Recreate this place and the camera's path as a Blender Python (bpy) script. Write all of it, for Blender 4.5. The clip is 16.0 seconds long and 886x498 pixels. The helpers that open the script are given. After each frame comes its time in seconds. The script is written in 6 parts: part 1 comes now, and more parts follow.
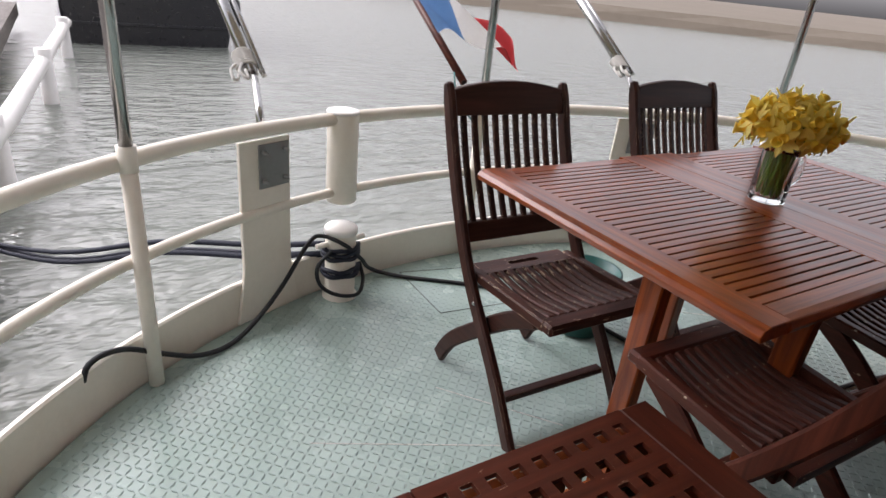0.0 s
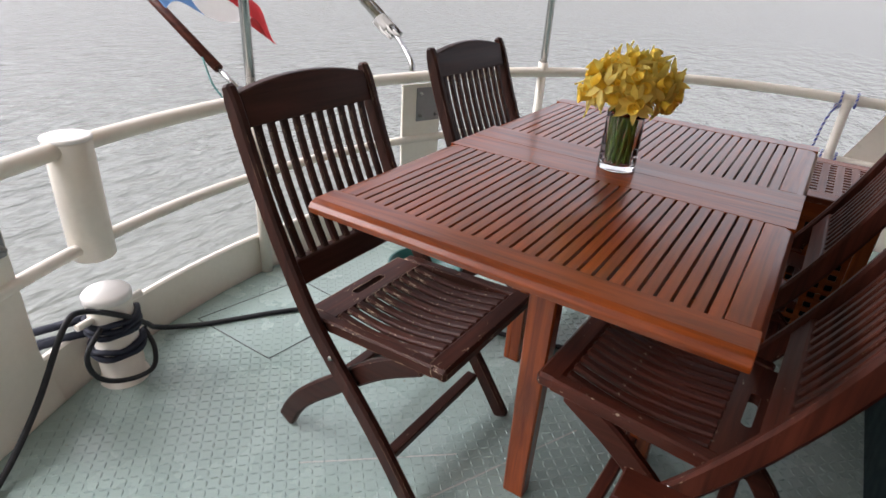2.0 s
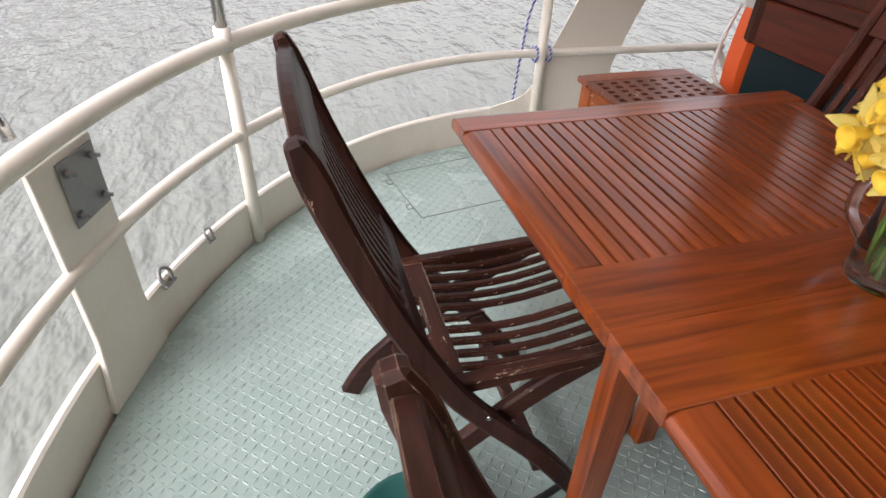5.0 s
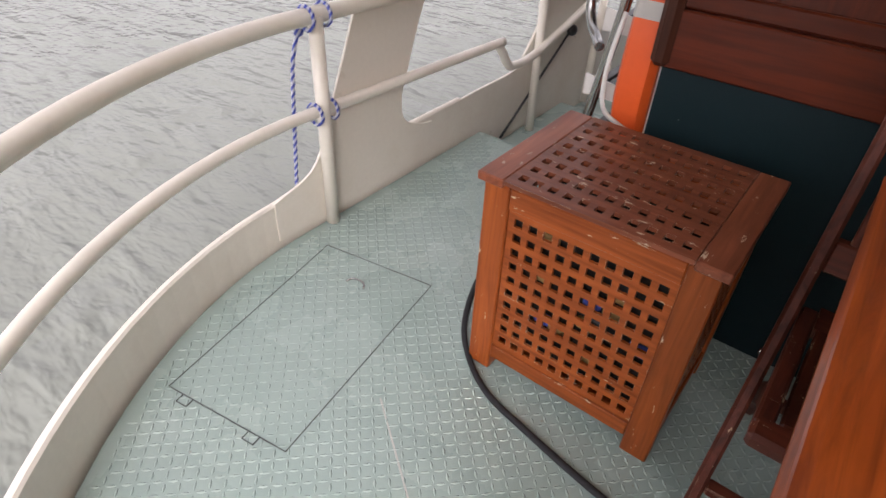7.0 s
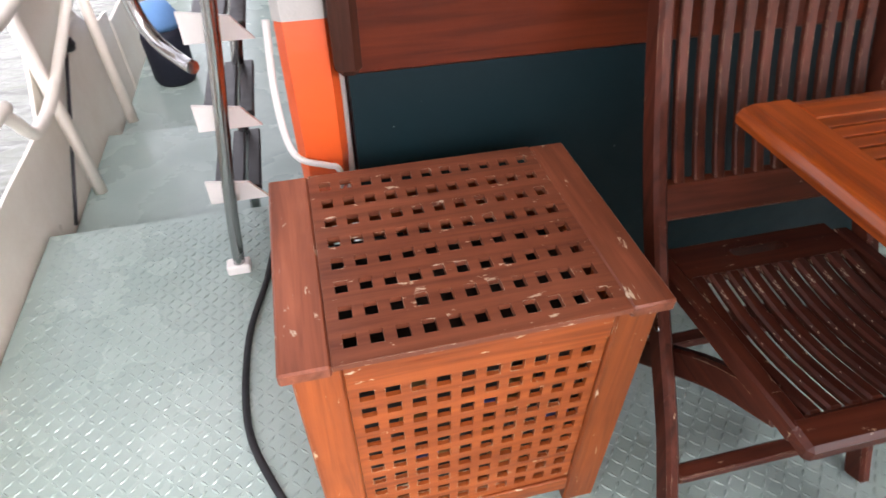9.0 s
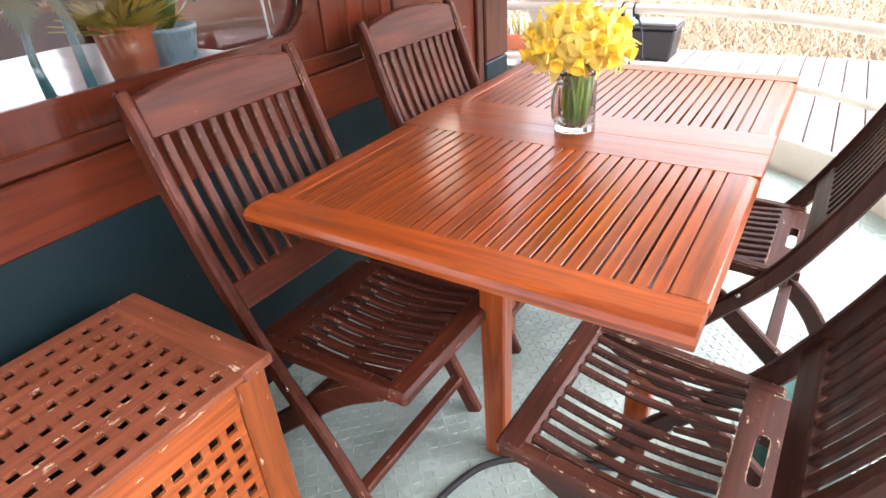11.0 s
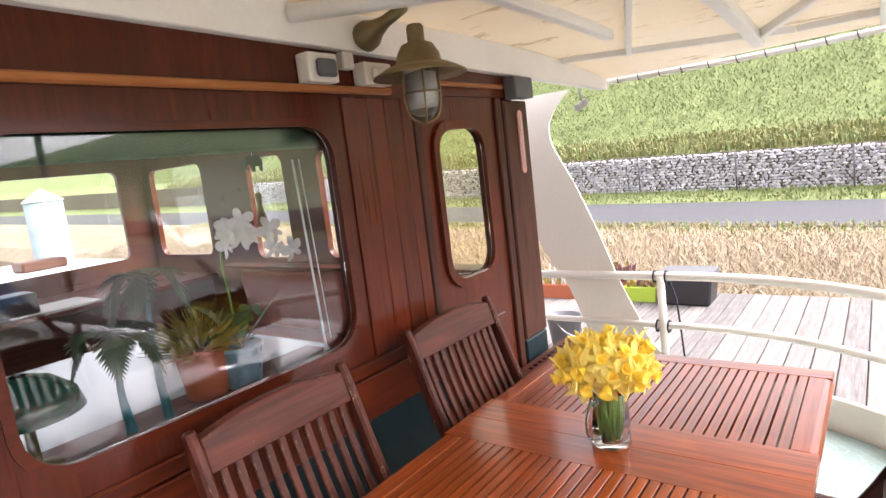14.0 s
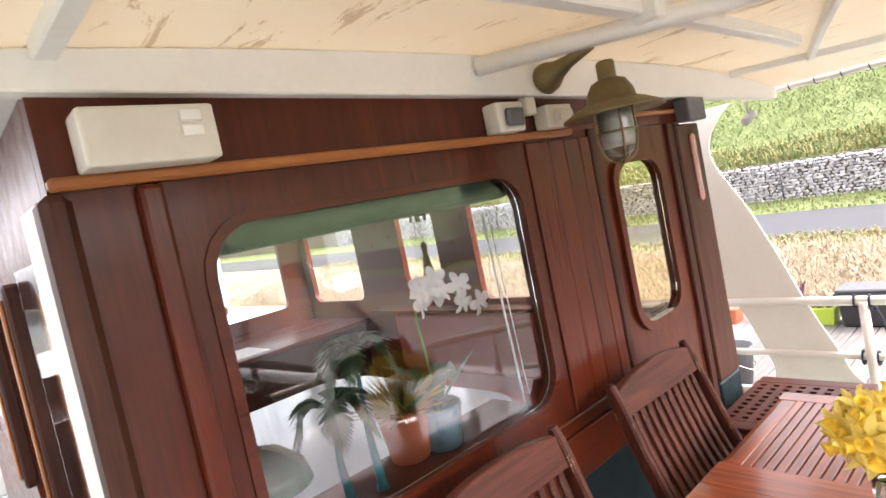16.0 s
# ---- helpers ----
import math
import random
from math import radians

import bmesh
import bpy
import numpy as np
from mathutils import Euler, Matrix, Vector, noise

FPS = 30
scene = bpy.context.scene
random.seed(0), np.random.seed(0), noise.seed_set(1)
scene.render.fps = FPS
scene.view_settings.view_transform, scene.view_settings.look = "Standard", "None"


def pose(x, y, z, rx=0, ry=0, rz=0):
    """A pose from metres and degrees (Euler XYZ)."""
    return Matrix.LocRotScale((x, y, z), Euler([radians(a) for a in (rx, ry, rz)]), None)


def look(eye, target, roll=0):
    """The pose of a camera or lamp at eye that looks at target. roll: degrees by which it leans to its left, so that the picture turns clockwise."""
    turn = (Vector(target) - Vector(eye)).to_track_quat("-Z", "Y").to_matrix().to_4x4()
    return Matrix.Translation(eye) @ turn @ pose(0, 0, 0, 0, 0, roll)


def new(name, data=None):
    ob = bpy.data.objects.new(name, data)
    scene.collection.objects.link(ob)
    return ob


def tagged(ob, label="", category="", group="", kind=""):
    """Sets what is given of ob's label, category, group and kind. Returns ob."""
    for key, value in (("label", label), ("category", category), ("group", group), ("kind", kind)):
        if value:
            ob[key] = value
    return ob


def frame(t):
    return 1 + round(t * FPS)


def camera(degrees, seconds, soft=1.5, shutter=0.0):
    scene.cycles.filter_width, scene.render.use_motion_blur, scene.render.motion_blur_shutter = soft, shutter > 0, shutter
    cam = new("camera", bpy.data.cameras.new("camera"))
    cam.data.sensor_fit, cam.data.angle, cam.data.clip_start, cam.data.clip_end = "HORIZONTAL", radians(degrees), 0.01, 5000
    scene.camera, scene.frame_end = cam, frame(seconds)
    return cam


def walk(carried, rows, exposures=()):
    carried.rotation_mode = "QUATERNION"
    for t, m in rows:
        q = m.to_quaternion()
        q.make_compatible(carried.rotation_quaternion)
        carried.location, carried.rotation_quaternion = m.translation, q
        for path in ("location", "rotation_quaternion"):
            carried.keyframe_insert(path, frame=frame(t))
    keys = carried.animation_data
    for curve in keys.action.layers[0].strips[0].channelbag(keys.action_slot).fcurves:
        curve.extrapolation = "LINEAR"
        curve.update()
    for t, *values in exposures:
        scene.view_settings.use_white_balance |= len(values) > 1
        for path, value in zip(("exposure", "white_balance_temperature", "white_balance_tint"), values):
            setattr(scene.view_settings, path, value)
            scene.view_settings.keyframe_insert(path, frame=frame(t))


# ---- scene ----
cam = camera(74.3, 16.0, shutter=0.12)
PATH = [
    (0, (-0.79, -0.386, 1.15), (0.197, 1.133, 0.303), 6.3),
    (0.5, (-0.834, -0.334, 1.182), (0.311, 1.061, 0.32), 1.3),
    (1, (-0.831, -0.304, 1.192), (0.42, 0.952, 0.266), 1.7),
    (1.5, (-0.804, -0.247, 1.177), (0.517, 0.914, 0.225), -0.3),
    (2, (-0.69, -0.002, 1.155), (0.82, 0.938, 0.241), 3.8),
    (2.5, (-0.568, 0.26, 1.219), (1.04, 1.04, 0.323), 0.0),
    (3, (-0.511, 0.472, 1.229), (1.181, 0.992, 0.299), -2.6),
    (3.2, (-0.428, 0.503, 1.197), (1.297, 0.928, 0.278), -1.4),
    (5.3, (0.371, 1.106, 1.174), (1.896, 0.516, 0.021), 4.5),
    (5.5, (0.483, 1.117, 1.189), (2.022, 0.484, 0.081), 5.7),
    (6, (0.739, 1.136, 1.213), (2.202, 0.325, 0.117), 1.6),
    (6.5, (1.029, 1.118, 1.187), (2.24, 0.028, 0.027), 1.8),
    (7, (1.277, 0.974, 1.136), (2.214, -0.296, -0.092), 2.8),
    (7.5, (1.384, 0.891, 1.145), (1.895, -0.594, -0.094), 3.7),
    (8, (1.579, 0.85, 1.141), (1.644, -0.742, -0.069), 6.7),
    (8.2, (1.625, 0.817, 1.131), (1.654, -0.767, -0.09), 5.9),
    (8.5, (1.696, 0.716, 1.1), (1.722, -0.854, -0.139), 4.5),
    (9, (1.741, 0.543, 1.095), (1.387, -0.897, -0.247), -0.0),
    (9.2, (1.723, 0.537, 1.069), (1.173, -0.812, -0.301), 0.2),
    (11.3, (1.798, 0.812, 1.188), (0.304, -0.132, 0.253), -3.5),
    (11.5, (1.802, 0.815, 1.2), (0.271, -0.129, 0.325), -2.4),
    (12, (1.793, 0.837, 1.239), (0.22, -0.174, 0.529), -3.2),
    (12.5, (1.785, 0.833, 1.269), (0.18, -0.197, 0.665), -2.8),
    (13, (1.785, 0.841, 1.305), (0.225, -0.31, 0.815), -6.1),
    (13.5, (1.777, 0.838, 1.351), (0.198, -0.332, 0.979), -6.3),
    (14, (1.773, 0.84, 1.379), (0.201, -0.363, 1.095), -6.8),
    (14.5, (1.772, 0.838, 1.39), (0.194, -0.361, 1.114), -6.3),
    (15, (1.782, 0.84, 1.394), (0.222, -0.397, 1.198), -7.6),
    (15.5, (1.791, 0.765, 1.429), (0.3, -0.557, 1.257), -9.6),
    (16, (1.846, 0.633, 1.468), (0.511, -0.851, 1.337), -11.7),
]
EXPOSURES = [(0.0, 1.0, 6350, 19), (1.5, 1.1, 6300, 19), (3.0, 1.2, 6300, 19), (5.5, 1.32, 6500, 20), (6.4, 1.08, 6550, 21), (7.0, 1.2, 6550, 22), (8.0, 1.65, 6450, 22), (9.0, 2.25, 6400, 22), (11.3, 2.92, 6350, 21), (11.7, 2.85, 6350, 21), (12.5, 2.5, 6350, 21), (14.5, 2.42, 6350, 20), (16.0, 2.65, 6450, 19)]
walk(cam, [(t, look(eye, target, roll)) for t, eye, target, roll in PATH], EXPOSURES)

# ---- world and light: bright overcast ----
world = bpy.data.worlds.new("sky")
scene.world = world
world.use_nodes = True
wn, wl = world.node_tree.nodes, world.node_tree.links
sky = wn.new("ShaderNodeTexSky")
sky.sky_type = "NISHITA"
sky.sun_disc = False
sky.sun_elevation = radians(44)
sky.sun_rotation = radians(328)
sky.dust_density = 4.0
sky.ozone_density = 1.0
wash = wn.new("ShaderNodeHueSaturation")
wash.inputs["Saturation"].default_value = 0.1
wl.new(sky.outputs[0], wash.inputs["Color"])
wl.new(wash.outputs[0], wn["Background"].inputs["Color"])
wn["Background"].inputs["Strength"].default_value = 0.15
sun_data = bpy.data.lights.new("sun", "SUN")
sun_data.energy, sun_data.angle, sun_data.color = 0.7, radians(60), (1.0, 0.97, 0.93)
sun = new("sun", sun_data)
sun.matrix_world = look((-5.0, 9.0, 10.2), (0.6, 0, 0))


# ---- mesh helpers ----
def mesh_of(name, bm, material, smooth=False):
    me = bpy.data.meshes.new(name)
    bm.normal_update()
    bm.to_mesh(me)
    bm.free()
    if material:
        me.materials.append(material)
    if smooth:
        me.shade_smooth()
    return me


def part(name, bm, material, parent=None, label="", smooth=False):
    me = bm if isinstance(bm, bpy.types.Mesh) else mesh_of(name, bm, material, smooth)
    ob = new(name, me)
    if parent is not None:
        ob.parent = parent
    if label:
        ob["label"] = label
    return ob


def thing(name, m, label, category, group="", kind=""):
    ob = new(name)
    ob.empty_display_size = 0.1
    ob.matrix_world = m
    return tagged(ob, label, category, group, kind)


def whole(name, bm, material, label, category, group="", kind="", smooth=False):
    return tagged(part(name, bm, material, None, "", smooth), label, category, group, kind)


def box(x0, x1, y0, y1, z0, z1, bevel=0.0, bm=None, m=None, seg=1):
    made = bmesh.new()
    bmesh.ops.create_cube(made, size=1)
    for v in made.verts:
        v.co = Vector(((x0 + x1) / 2 + v.co.x * (x1 - x0), (y0 + y1) / 2 + v.co.y * (y1 - y0), (z0 + z1) / 2 + v.co.z * (z1 - z0)))
    if bevel:
        bmesh.ops.bevel(made, geom=made.edges[:], offset=bevel, segments=seg, affect="EDGES", profile=0.5)
    if m is not None:
        made.transform(m)
    return join(bm, made)


def join(bm, made):
    if bm is None:
        return made
    me = bpy.data.meshes.new("tmp")
    made.to_mesh(me)
    made.free()
    bm.from_mesh(me)
    bpy.data.meshes.remove(me)
    return bm


def prism(outline, axis, lo, hi, bevel=0.0, bm=None):
    """A flat outline of (u, v) pairs pushed along an axis: x takes (y, z), y takes (x, z), z takes (x, y)."""
    made = bmesh.new()

    def place(u, v, w):
        return {"x": (w, u, v), "y": (u, w, v), "z": (u, v, w)}[axis]

    a = [made.verts.new(place(u, v, lo)) for u, v in outline]
    b = [made.verts.new(place(u, v, hi)) for u, v in outline]
    made.faces.new(a)
    made.faces.new(b[::-1])
    for i in range(len(a)):
        j = (i + 1) % len(a)
        made.faces.new((a[j], a[i], b[i], b[j]))
    bmesh.ops.recalc_face_normals(made, faces=made.faces[:])
    if bevel:
        sharp = [e for e in made.edges if len(e.link_faces) == 2 and e.calc_face_angle(0) > 0.5]
        bmesh.ops.bevel(made, geom=sharp, offset=bevel, segments=1, affect="EDGES", profile=0.5)
    return join(bm, made)


def ribbon(points, width):
    """The outline of a strip of a width along a bent line of (u, v) pairs; width may vary."""
    left, right = [], []
    for i, p in enumerate(points):
        a, b = Vector(points[max(0, i - 1)]), Vector(points[min(len(points) - 1, i + 1)])
        d = (b - a).normalized()
        w = width[i] if isinstance(width, (list, tuple)) else width
        n = Vector((-d.y, d.x)) * w / 2
        left.append(tuple(Vector(p) + n))
        right.append(tuple(Vector(p) - n))
    return left + right[::-1]


def bent(points, steps=6, closed=False):
    """A smooth line through points (Catmull-Rom)."""
    pts = [Vector(p) for p in points]
    out = []
    n = len(pts)
    for i in range(n if closed else n - 1):
        p0 = pts[(i - 1) % n] if closed or i else pts[0] * 2 - pts[1]
        p1, p2 = pts[i], pts[(i + 1) % n]
        p3 = pts[(i + 2) % n] if closed or i + 2 < n else p2 * 2 - p1
        for k in range(steps):
            s = k / steps
            out.append(0.5 * (2 * p1 + (p2 - p0) * s + (2 * p0 - 5 * p1 + 4 * p2 - p3) * s * s + (3 * p1 - p0 - 3 * p2 + p3) * s**3))
    if not closed:
        out.append(pts[-1])
    return out


def tube(points, r, sides=10, closed=False, bm=None, cap=True):
    pts = [Vector(p) for p in points]
    made = bmesh.new()
    rings, n = [], len(pts)
    up = None
    for i, p in enumerate(pts):
        a = pts[i - 1] if i or closed else pts[0]
        b = pts[(i + 1) % n] if i < n - 1 or closed else pts[-1]
        d = (b - a).normalized()
        if up is None:
            up = d.orthogonal().normalized()
        up = (up - d * up.dot(d)).normalized()
        side = d.cross(up)
        rad = r[i] if isinstance(r, (list, tuple)) else r
        rings.append([made.verts.new(p + (up * math.cos(q) + side * math.sin(q)) * rad) for q in (2 * math.pi * k / sides for k in range(sides))])
    for i in range(n if closed else n - 1):
        a, b = rings[i], rings[(i + 1) % n]
        for k in range(sides):
            j = (k + 1) % sides
            made.faces.new((a[k], a[j], b[j], b[k]))
    if cap and not closed:
        made.faces.new(rings[0][::-1])
        made.faces.new(rings[-1])
    for f in made.faces:
        f.smooth = len(f.verts) == 4
    return join(bm, made)


def lathe(profile, sides=24, bm=None, m=None):
    """A turned body from (radius, height) pairs."""
    made = bmesh.new()
    rings = []
    for r, z in profile:
        if r < 1e-5:
            rings.append([made.verts.new((0, 0, z))])
        else:
            rings.append([made.verts.new((r * math.cos(q), r * math.sin(q), z)) for q in (2 * math.pi * k / sides for k in range(sides))])
    for a, b in zip(rings, rings[1:]):
        for k in range(sides):
            j = (k + 1) % sides
            quad = [a[k % len(a)], a[j % len(a)], b[j % len(b)], b[k % len(b)]]
            quad = list(dict.fromkeys(quad))
            if len(quad) > 2:
                made.faces.new(quad).smooth = True
    bmesh.ops.recalc_face_normals(made, faces=made.faces[:])
    if m is not None:
        made.transform(m)
    return join(bm, made)


def lattice(xs, ys, t0, t1, axis="z", bm=None):
    """A plate with square holes: cells with both counts odd are open."""
    made = bmesh.new()

    def vert(cache, i, j, w):
        if (i, j) not in cache:
            u, v = xs[i], ys[j]
            cache[i, j] = made.verts.new({"z": (u, v, w), "y": (u, w, v), "x": (w, u, v)}[axis])
        return cache[i, j]

    top, low = {}, {}
    nx, ny = len(xs) - 1, len(ys) - 1
    full = lambda i, j: 0 <= i < nx and 0 <= j < ny and not (i % 2 and j % 2)
    for i in range(nx):
        for j in range(ny):
            if not full(i, j):
                continue
            corners = [(i, j), (i + 1, j), (i + 1, j + 1), (i, j + 1)]
            made.faces.new([vert(top, *c, t1) for c in corners])
            made.faces.new([vert(low, *c, t0) for c in corners[::-1]])
            for (di, dj), (a, b) in zip(((0, -1), (1, 0), (0, 1), (-1, 0)), ((0, 1), (1, 2), (2, 3), (3, 0))):
                if not full(i + di, j + dj):
                    p, q = corners[a], corners[b]
                    made.faces.new((vert(top, *q, t1), vert(top, *p, t1), vert(low, *p, t0), vert(low, *q, t0)))
    bmesh.ops.recalc_face_normals(made, faces=made.faces[:])
    return join(bm, made)


def holes(lo, hi, count, share=0.45):
    """Cell edges for a row of holes between solid strips."""
    pitch = (hi - lo) / (count + 1 - share)
    out = [lo]
    for k in range(count):
        a = lo + (1 - share) * pitch + k * pitch
        out += [a, a + share * pitch]
    return out + [hi]


def rounded(x0, x1, y0, y1, r, steps=5):
    out = []
    for cx, cy, q0 in ((x1 - r, y1 - r, 0), (x0 + r, y1 - r, 90), (x0 + r, y0 + r, 180), (x1 - r, y0 + r, 270)):
        for k in range(steps + 1):
            q = radians(q0 + 90 * k / steps)
            out.append((cx + r * math.cos(q), cy + r * math.sin(q)))
    return out


def plate_with_holes(outer, inners, axis, lo, hi, bm=None):
    """A board with openings cut right through it."""
    made = bmesh.new()

    def place(u, v, w):
        return {"x": (w, u, v), "y": (u, w, v), "z": (u, v, w)}[axis]

    for w, flip in ((lo, False), (hi, True)):
        edges = []
        for loop in (outer, *inners):
            vs = [made.verts.new(place(u, v, w)) for u, v in loop]
            edges += [made.edges.new((vs[i], vs[(i + 1) % len(vs)])) for i in range(len(vs))]
        bmesh.ops.triangle_fill(made, use_beauty=True, use_dissolve=False, edges=edges)
    for loop in (outer, *inners):
        for i in range(len(loop)):
            a, b = loop[i], loop[(i + 1) % len(loop)]
            made.faces.new([made.verts.new(place(*p)) for p in ((*a, lo), (*b, lo), (*b, hi), (*a, hi))])
    bmesh.ops.remove_doubles(made, verts=made.verts[:], dist=1e-6)
    bmesh.ops.recalc_face_normals(made, faces=made.faces[:])
    return join(bm, made)


# ---- materials ----
class Nodes:
    def __init__(self, name):
        self.m = bpy.data.materials.new(name)
        self.m.use_nodes = True
        self.n, self.l = self.m.node_tree.nodes, self.m.node_tree.links
        self.b = self.n["Principled BSDF"]
        self.at = self.n.new("ShaderNodeTexCoord").outputs["Object"]

    def put(self, key, value):
        if hasattr(value, "is_output"):
            self.l.new(value, self.b.inputs[key])
        else:
            self.b.inputs[key].default_value = (*value, 1) if isinstance(value, tuple) and len(value) == 3 else value
        return self

    def noise(self, scale, detail=4, stretch=(1, 1, 1), rough=0.55, warp=0.0):
        mp = self.n.new("ShaderNodeMapping")
        mp.inputs["Scale"].default_value = stretch
        self.l.new(self.at, mp.inputs[0])
        t = self.n.new("ShaderNodeTexNoise")
        t.inputs["Scale"].default_value, t.inputs["Detail"].default_value = scale, detail
        t.inputs["Roughness"].default_value, t.inputs["Distortion"].default_value = rough, warp
        self.l.new(mp.outputs[0], t.inputs["Vector"])
        return t.outputs["Fac"]

    def ramp(self, fac, *stops):
        r = self.n.new("ShaderNodeValToRGB")
        while len(r.color_ramp.elements) < len(stops):
            r.color_ramp.elements.new(0.5)
        for e, (p, c) in zip(r.color_ramp.elements, stops):
            e.position = p
            e.color = (*c, 1) if isinstance(c, tuple) else (c, c, c, 1)
        self.l.new(fac, r.inputs[0])
        return r.outputs[0]

    def mix(self, fac, a, b, how="MIX"):
        m = self.n.new("ShaderNodeMix")
        m.data_type, m.blend_type = "RGBA", how
        for k, v in ((0, fac), (6, a), (7, b)):
            if hasattr(v, "is_output"):
                self.l.new(v, m.inputs[k])
            else:
                m.inputs[k].default_value = v if k == 0 else (*v, 1)
        return m.outputs[2]

    def math(self, op, a, b=0.0):
        m = self.n.new("ShaderNodeMath")
        m.operation = op
        for k, v in enumerate((a, b)):
            if hasattr(v, "is_output"):
                self.l.new(v, m.inputs[k])
            else:
                m.inputs[k].default_value = v
        return m.outputs[0]

    def bump(self, height, strength=0.3, distance=0.002):
        b = self.n.new("ShaderNodeBump")
        b.inputs["Strength"].default_value, b.inputs["Distance"].default_value = strength, distance
        self.l.new(height, b.inputs["Height"])
        self.l.new(b.outputs[0], self.b.inputs["Normal"])
        return self

    def random(self):
        return self.n.new("ShaderNodeObjectInfo").outputs["Random"]


def thin(mat, colour, share):
    """Light passes through thin petals and leaves."""
    n, l = mat.node_tree.nodes, mat.node_tree.links
    tr = n.new("ShaderNodeBsdfTranslucent")
    tr.inputs[0].default_value = (*colour, 1)
    mx = n.new("ShaderNodeMixShader")
    mx.inputs[0].default_value = share
    l.new(n["Principled BSDF"].outputs[0], mx.inputs[1])
    l.new(tr.outputs[0], mx.inputs[2])
    l.new(mx.outputs[0], n["Material Output"].inputs[0])


def paint(name, colour, rough=0.4, dirt=(0.3, 0.25, 0.18), amount=0.35, scale=3.0, metal=0.0, bump=0.15, grain=60.0, flecks=None):
    k = Nodes(name)
    big = k.ramp(k.noise(scale, 6, rough=0.65), (0.48, 0.0), (0.78, amount))
    fine = k.noise(grain, 3)
    c = k.mix(big, colour, tuple(0.55 * a + 0.45 * a * b for a, b in zip(colour, dirt)))
    c = k.mix(k.ramp(fine, (0.3, 0.0), (0.8, 0.16)), c, tuple(0.7 * v for v in colour))
    if flecks:
        c = k.mix(k.ramp(k.noise(75, 2), (0.755, 0.0), (0.775, 1.0)), c, flecks)
    k.put("Base Color", c).put("Metallic", metal)
    k.put("Roughness", k.ramp(k.noise(scale * 4, 4), (0.2, max(0.03, rough - 0.1)), (0.8, min(1.0, rough + 0.12))))
    k.bump(fine, bump, 0.001)
    return k.m


def wood(name, dark, light, axis, rough=0.45, coat=0.0, chips=None, chip_at=0.68, scale=1.0, bump=0.3, dirt=0.3, wear=1.1):
    """Grain runs along the axis."""
    k = Nodes(name)
    st = {"x": (0.06, 1, 1), "y": (1, 0.06, 1), "z": (1, 1, 0.06)}[axis]
    g = k.noise(55 * scale, 5, st, 0.6, 0.6)
    c = k.ramp(g, (0.3, dark), (0.72, light))
    blotch = k.noise(5, 3, (1, 1, 1))
    c = k.mix(k.ramp(blotch, (0.35, dirt), (0.7, 0.0)), c, tuple(0.55 * v for v in dark))
    tone = k.mix(k.random(), (0.78, 0.78, 0.78), (1.16, 1.12, 1.08))
    c = k.mix(1.0, c, tone, "MULTIPLY")
    r = k.ramp(k.noise(18, 3, st), (0.2, max(0.05, rough - 0.1)), (0.8, min(1, rough + 0.15)))
    if chips:
        # flaked varnish: small flecks, thicker along the edges
        worn = k.noise(58, 5, tuple(0.35 if v < 1 else 1.0 for v in st), 0.7)
        soft = k.n.new("ShaderNodeBevel")
        soft.samples = 4
        soft.inputs["Radius"].default_value = 0.005
        dot = k.n.new("ShaderNodeVectorMath")
        dot.operation = "DOT_PRODUCT"
        k.l.new(soft.outputs[0], dot.inputs[0])
        k.l.new(k.n.new("ShaderNodeNewGeometry").outputs["Normal"], dot.inputs[1])
        edge = k.math("SUBTRACT", 1.0, dot.outputs["Value"])
        patchy = k.ramp(k.noise(7, 3), (0.42, 0.0), (0.62, 1.0))
        worn = k.math("ADD", worn, k.math("MULTIPLY", k.math("MULTIPLY", edge, wear), patchy))
        mask = k.ramp(worn, (chip_at, 0.0), (chip_at + 0.025, 1.0))
        c = k.mix(mask, c, chips)
        r = k.mix(mask, r, (0.8, 0.8, 0.8))
    k.put("Base Color", c).put("Roughness", r).put("Specular IOR Level", 0.2).put("Coat Weight", coat * 0.4).put("Coat Roughness", 0.15)
    k.bump(g, bump, 0.0012)
    return k.m


def grains(name, dark, light, **kw):
    return {a: wood(f"{name}_{a}", dark, light, a, **kw) for a in "xyz"}


CHAIR = grains("stained_chair_wood", (0.048, 0.0125, 0.0075), (0.14, 0.036, 0.02), rough=0.45, chips=(0.42, 0.30, 0.2), chip_at=0.685)
DARKCHAIR = grains("dark_stained_chair_wood", (0.022, 0.009, 0.007), (0.06, 0.022, 0.016), rough=0.42, chips=(0.36, 0.25, 0.17), chip_at=0.7)
SEAT = grains("worn_seat_wood", (0.03, 0.01, 0.007), (0.09, 0.028, 0.017), rough=0.48, chips=(0.45, 0.34, 0.24), chip_at=0.632)
REDSEAT = grains("worn_red_seat_wood", (0.045, 0.011, 0.007), (0.125, 0.032, 0.017), rough=0.42, coat=0.4, chips=(0.5, 0.38, 0.27), chip_at=0.64, wear=0.2)
TABLE = grains("oiled_table_wood", (0.14, 0.024, 0.005), (0.41, 0.087, 0.0125), rough=0.33, coat=1.7, dirt=0.2)
CRATE = grains("varnished_crate_wood", (0.2, 0.045, 0.011), (0.45, 0.115, 0.025), rough=0.4, coat=0.2, chips=(0.58, 0.46, 0.32), chip_at=0.66, wear=0.3)
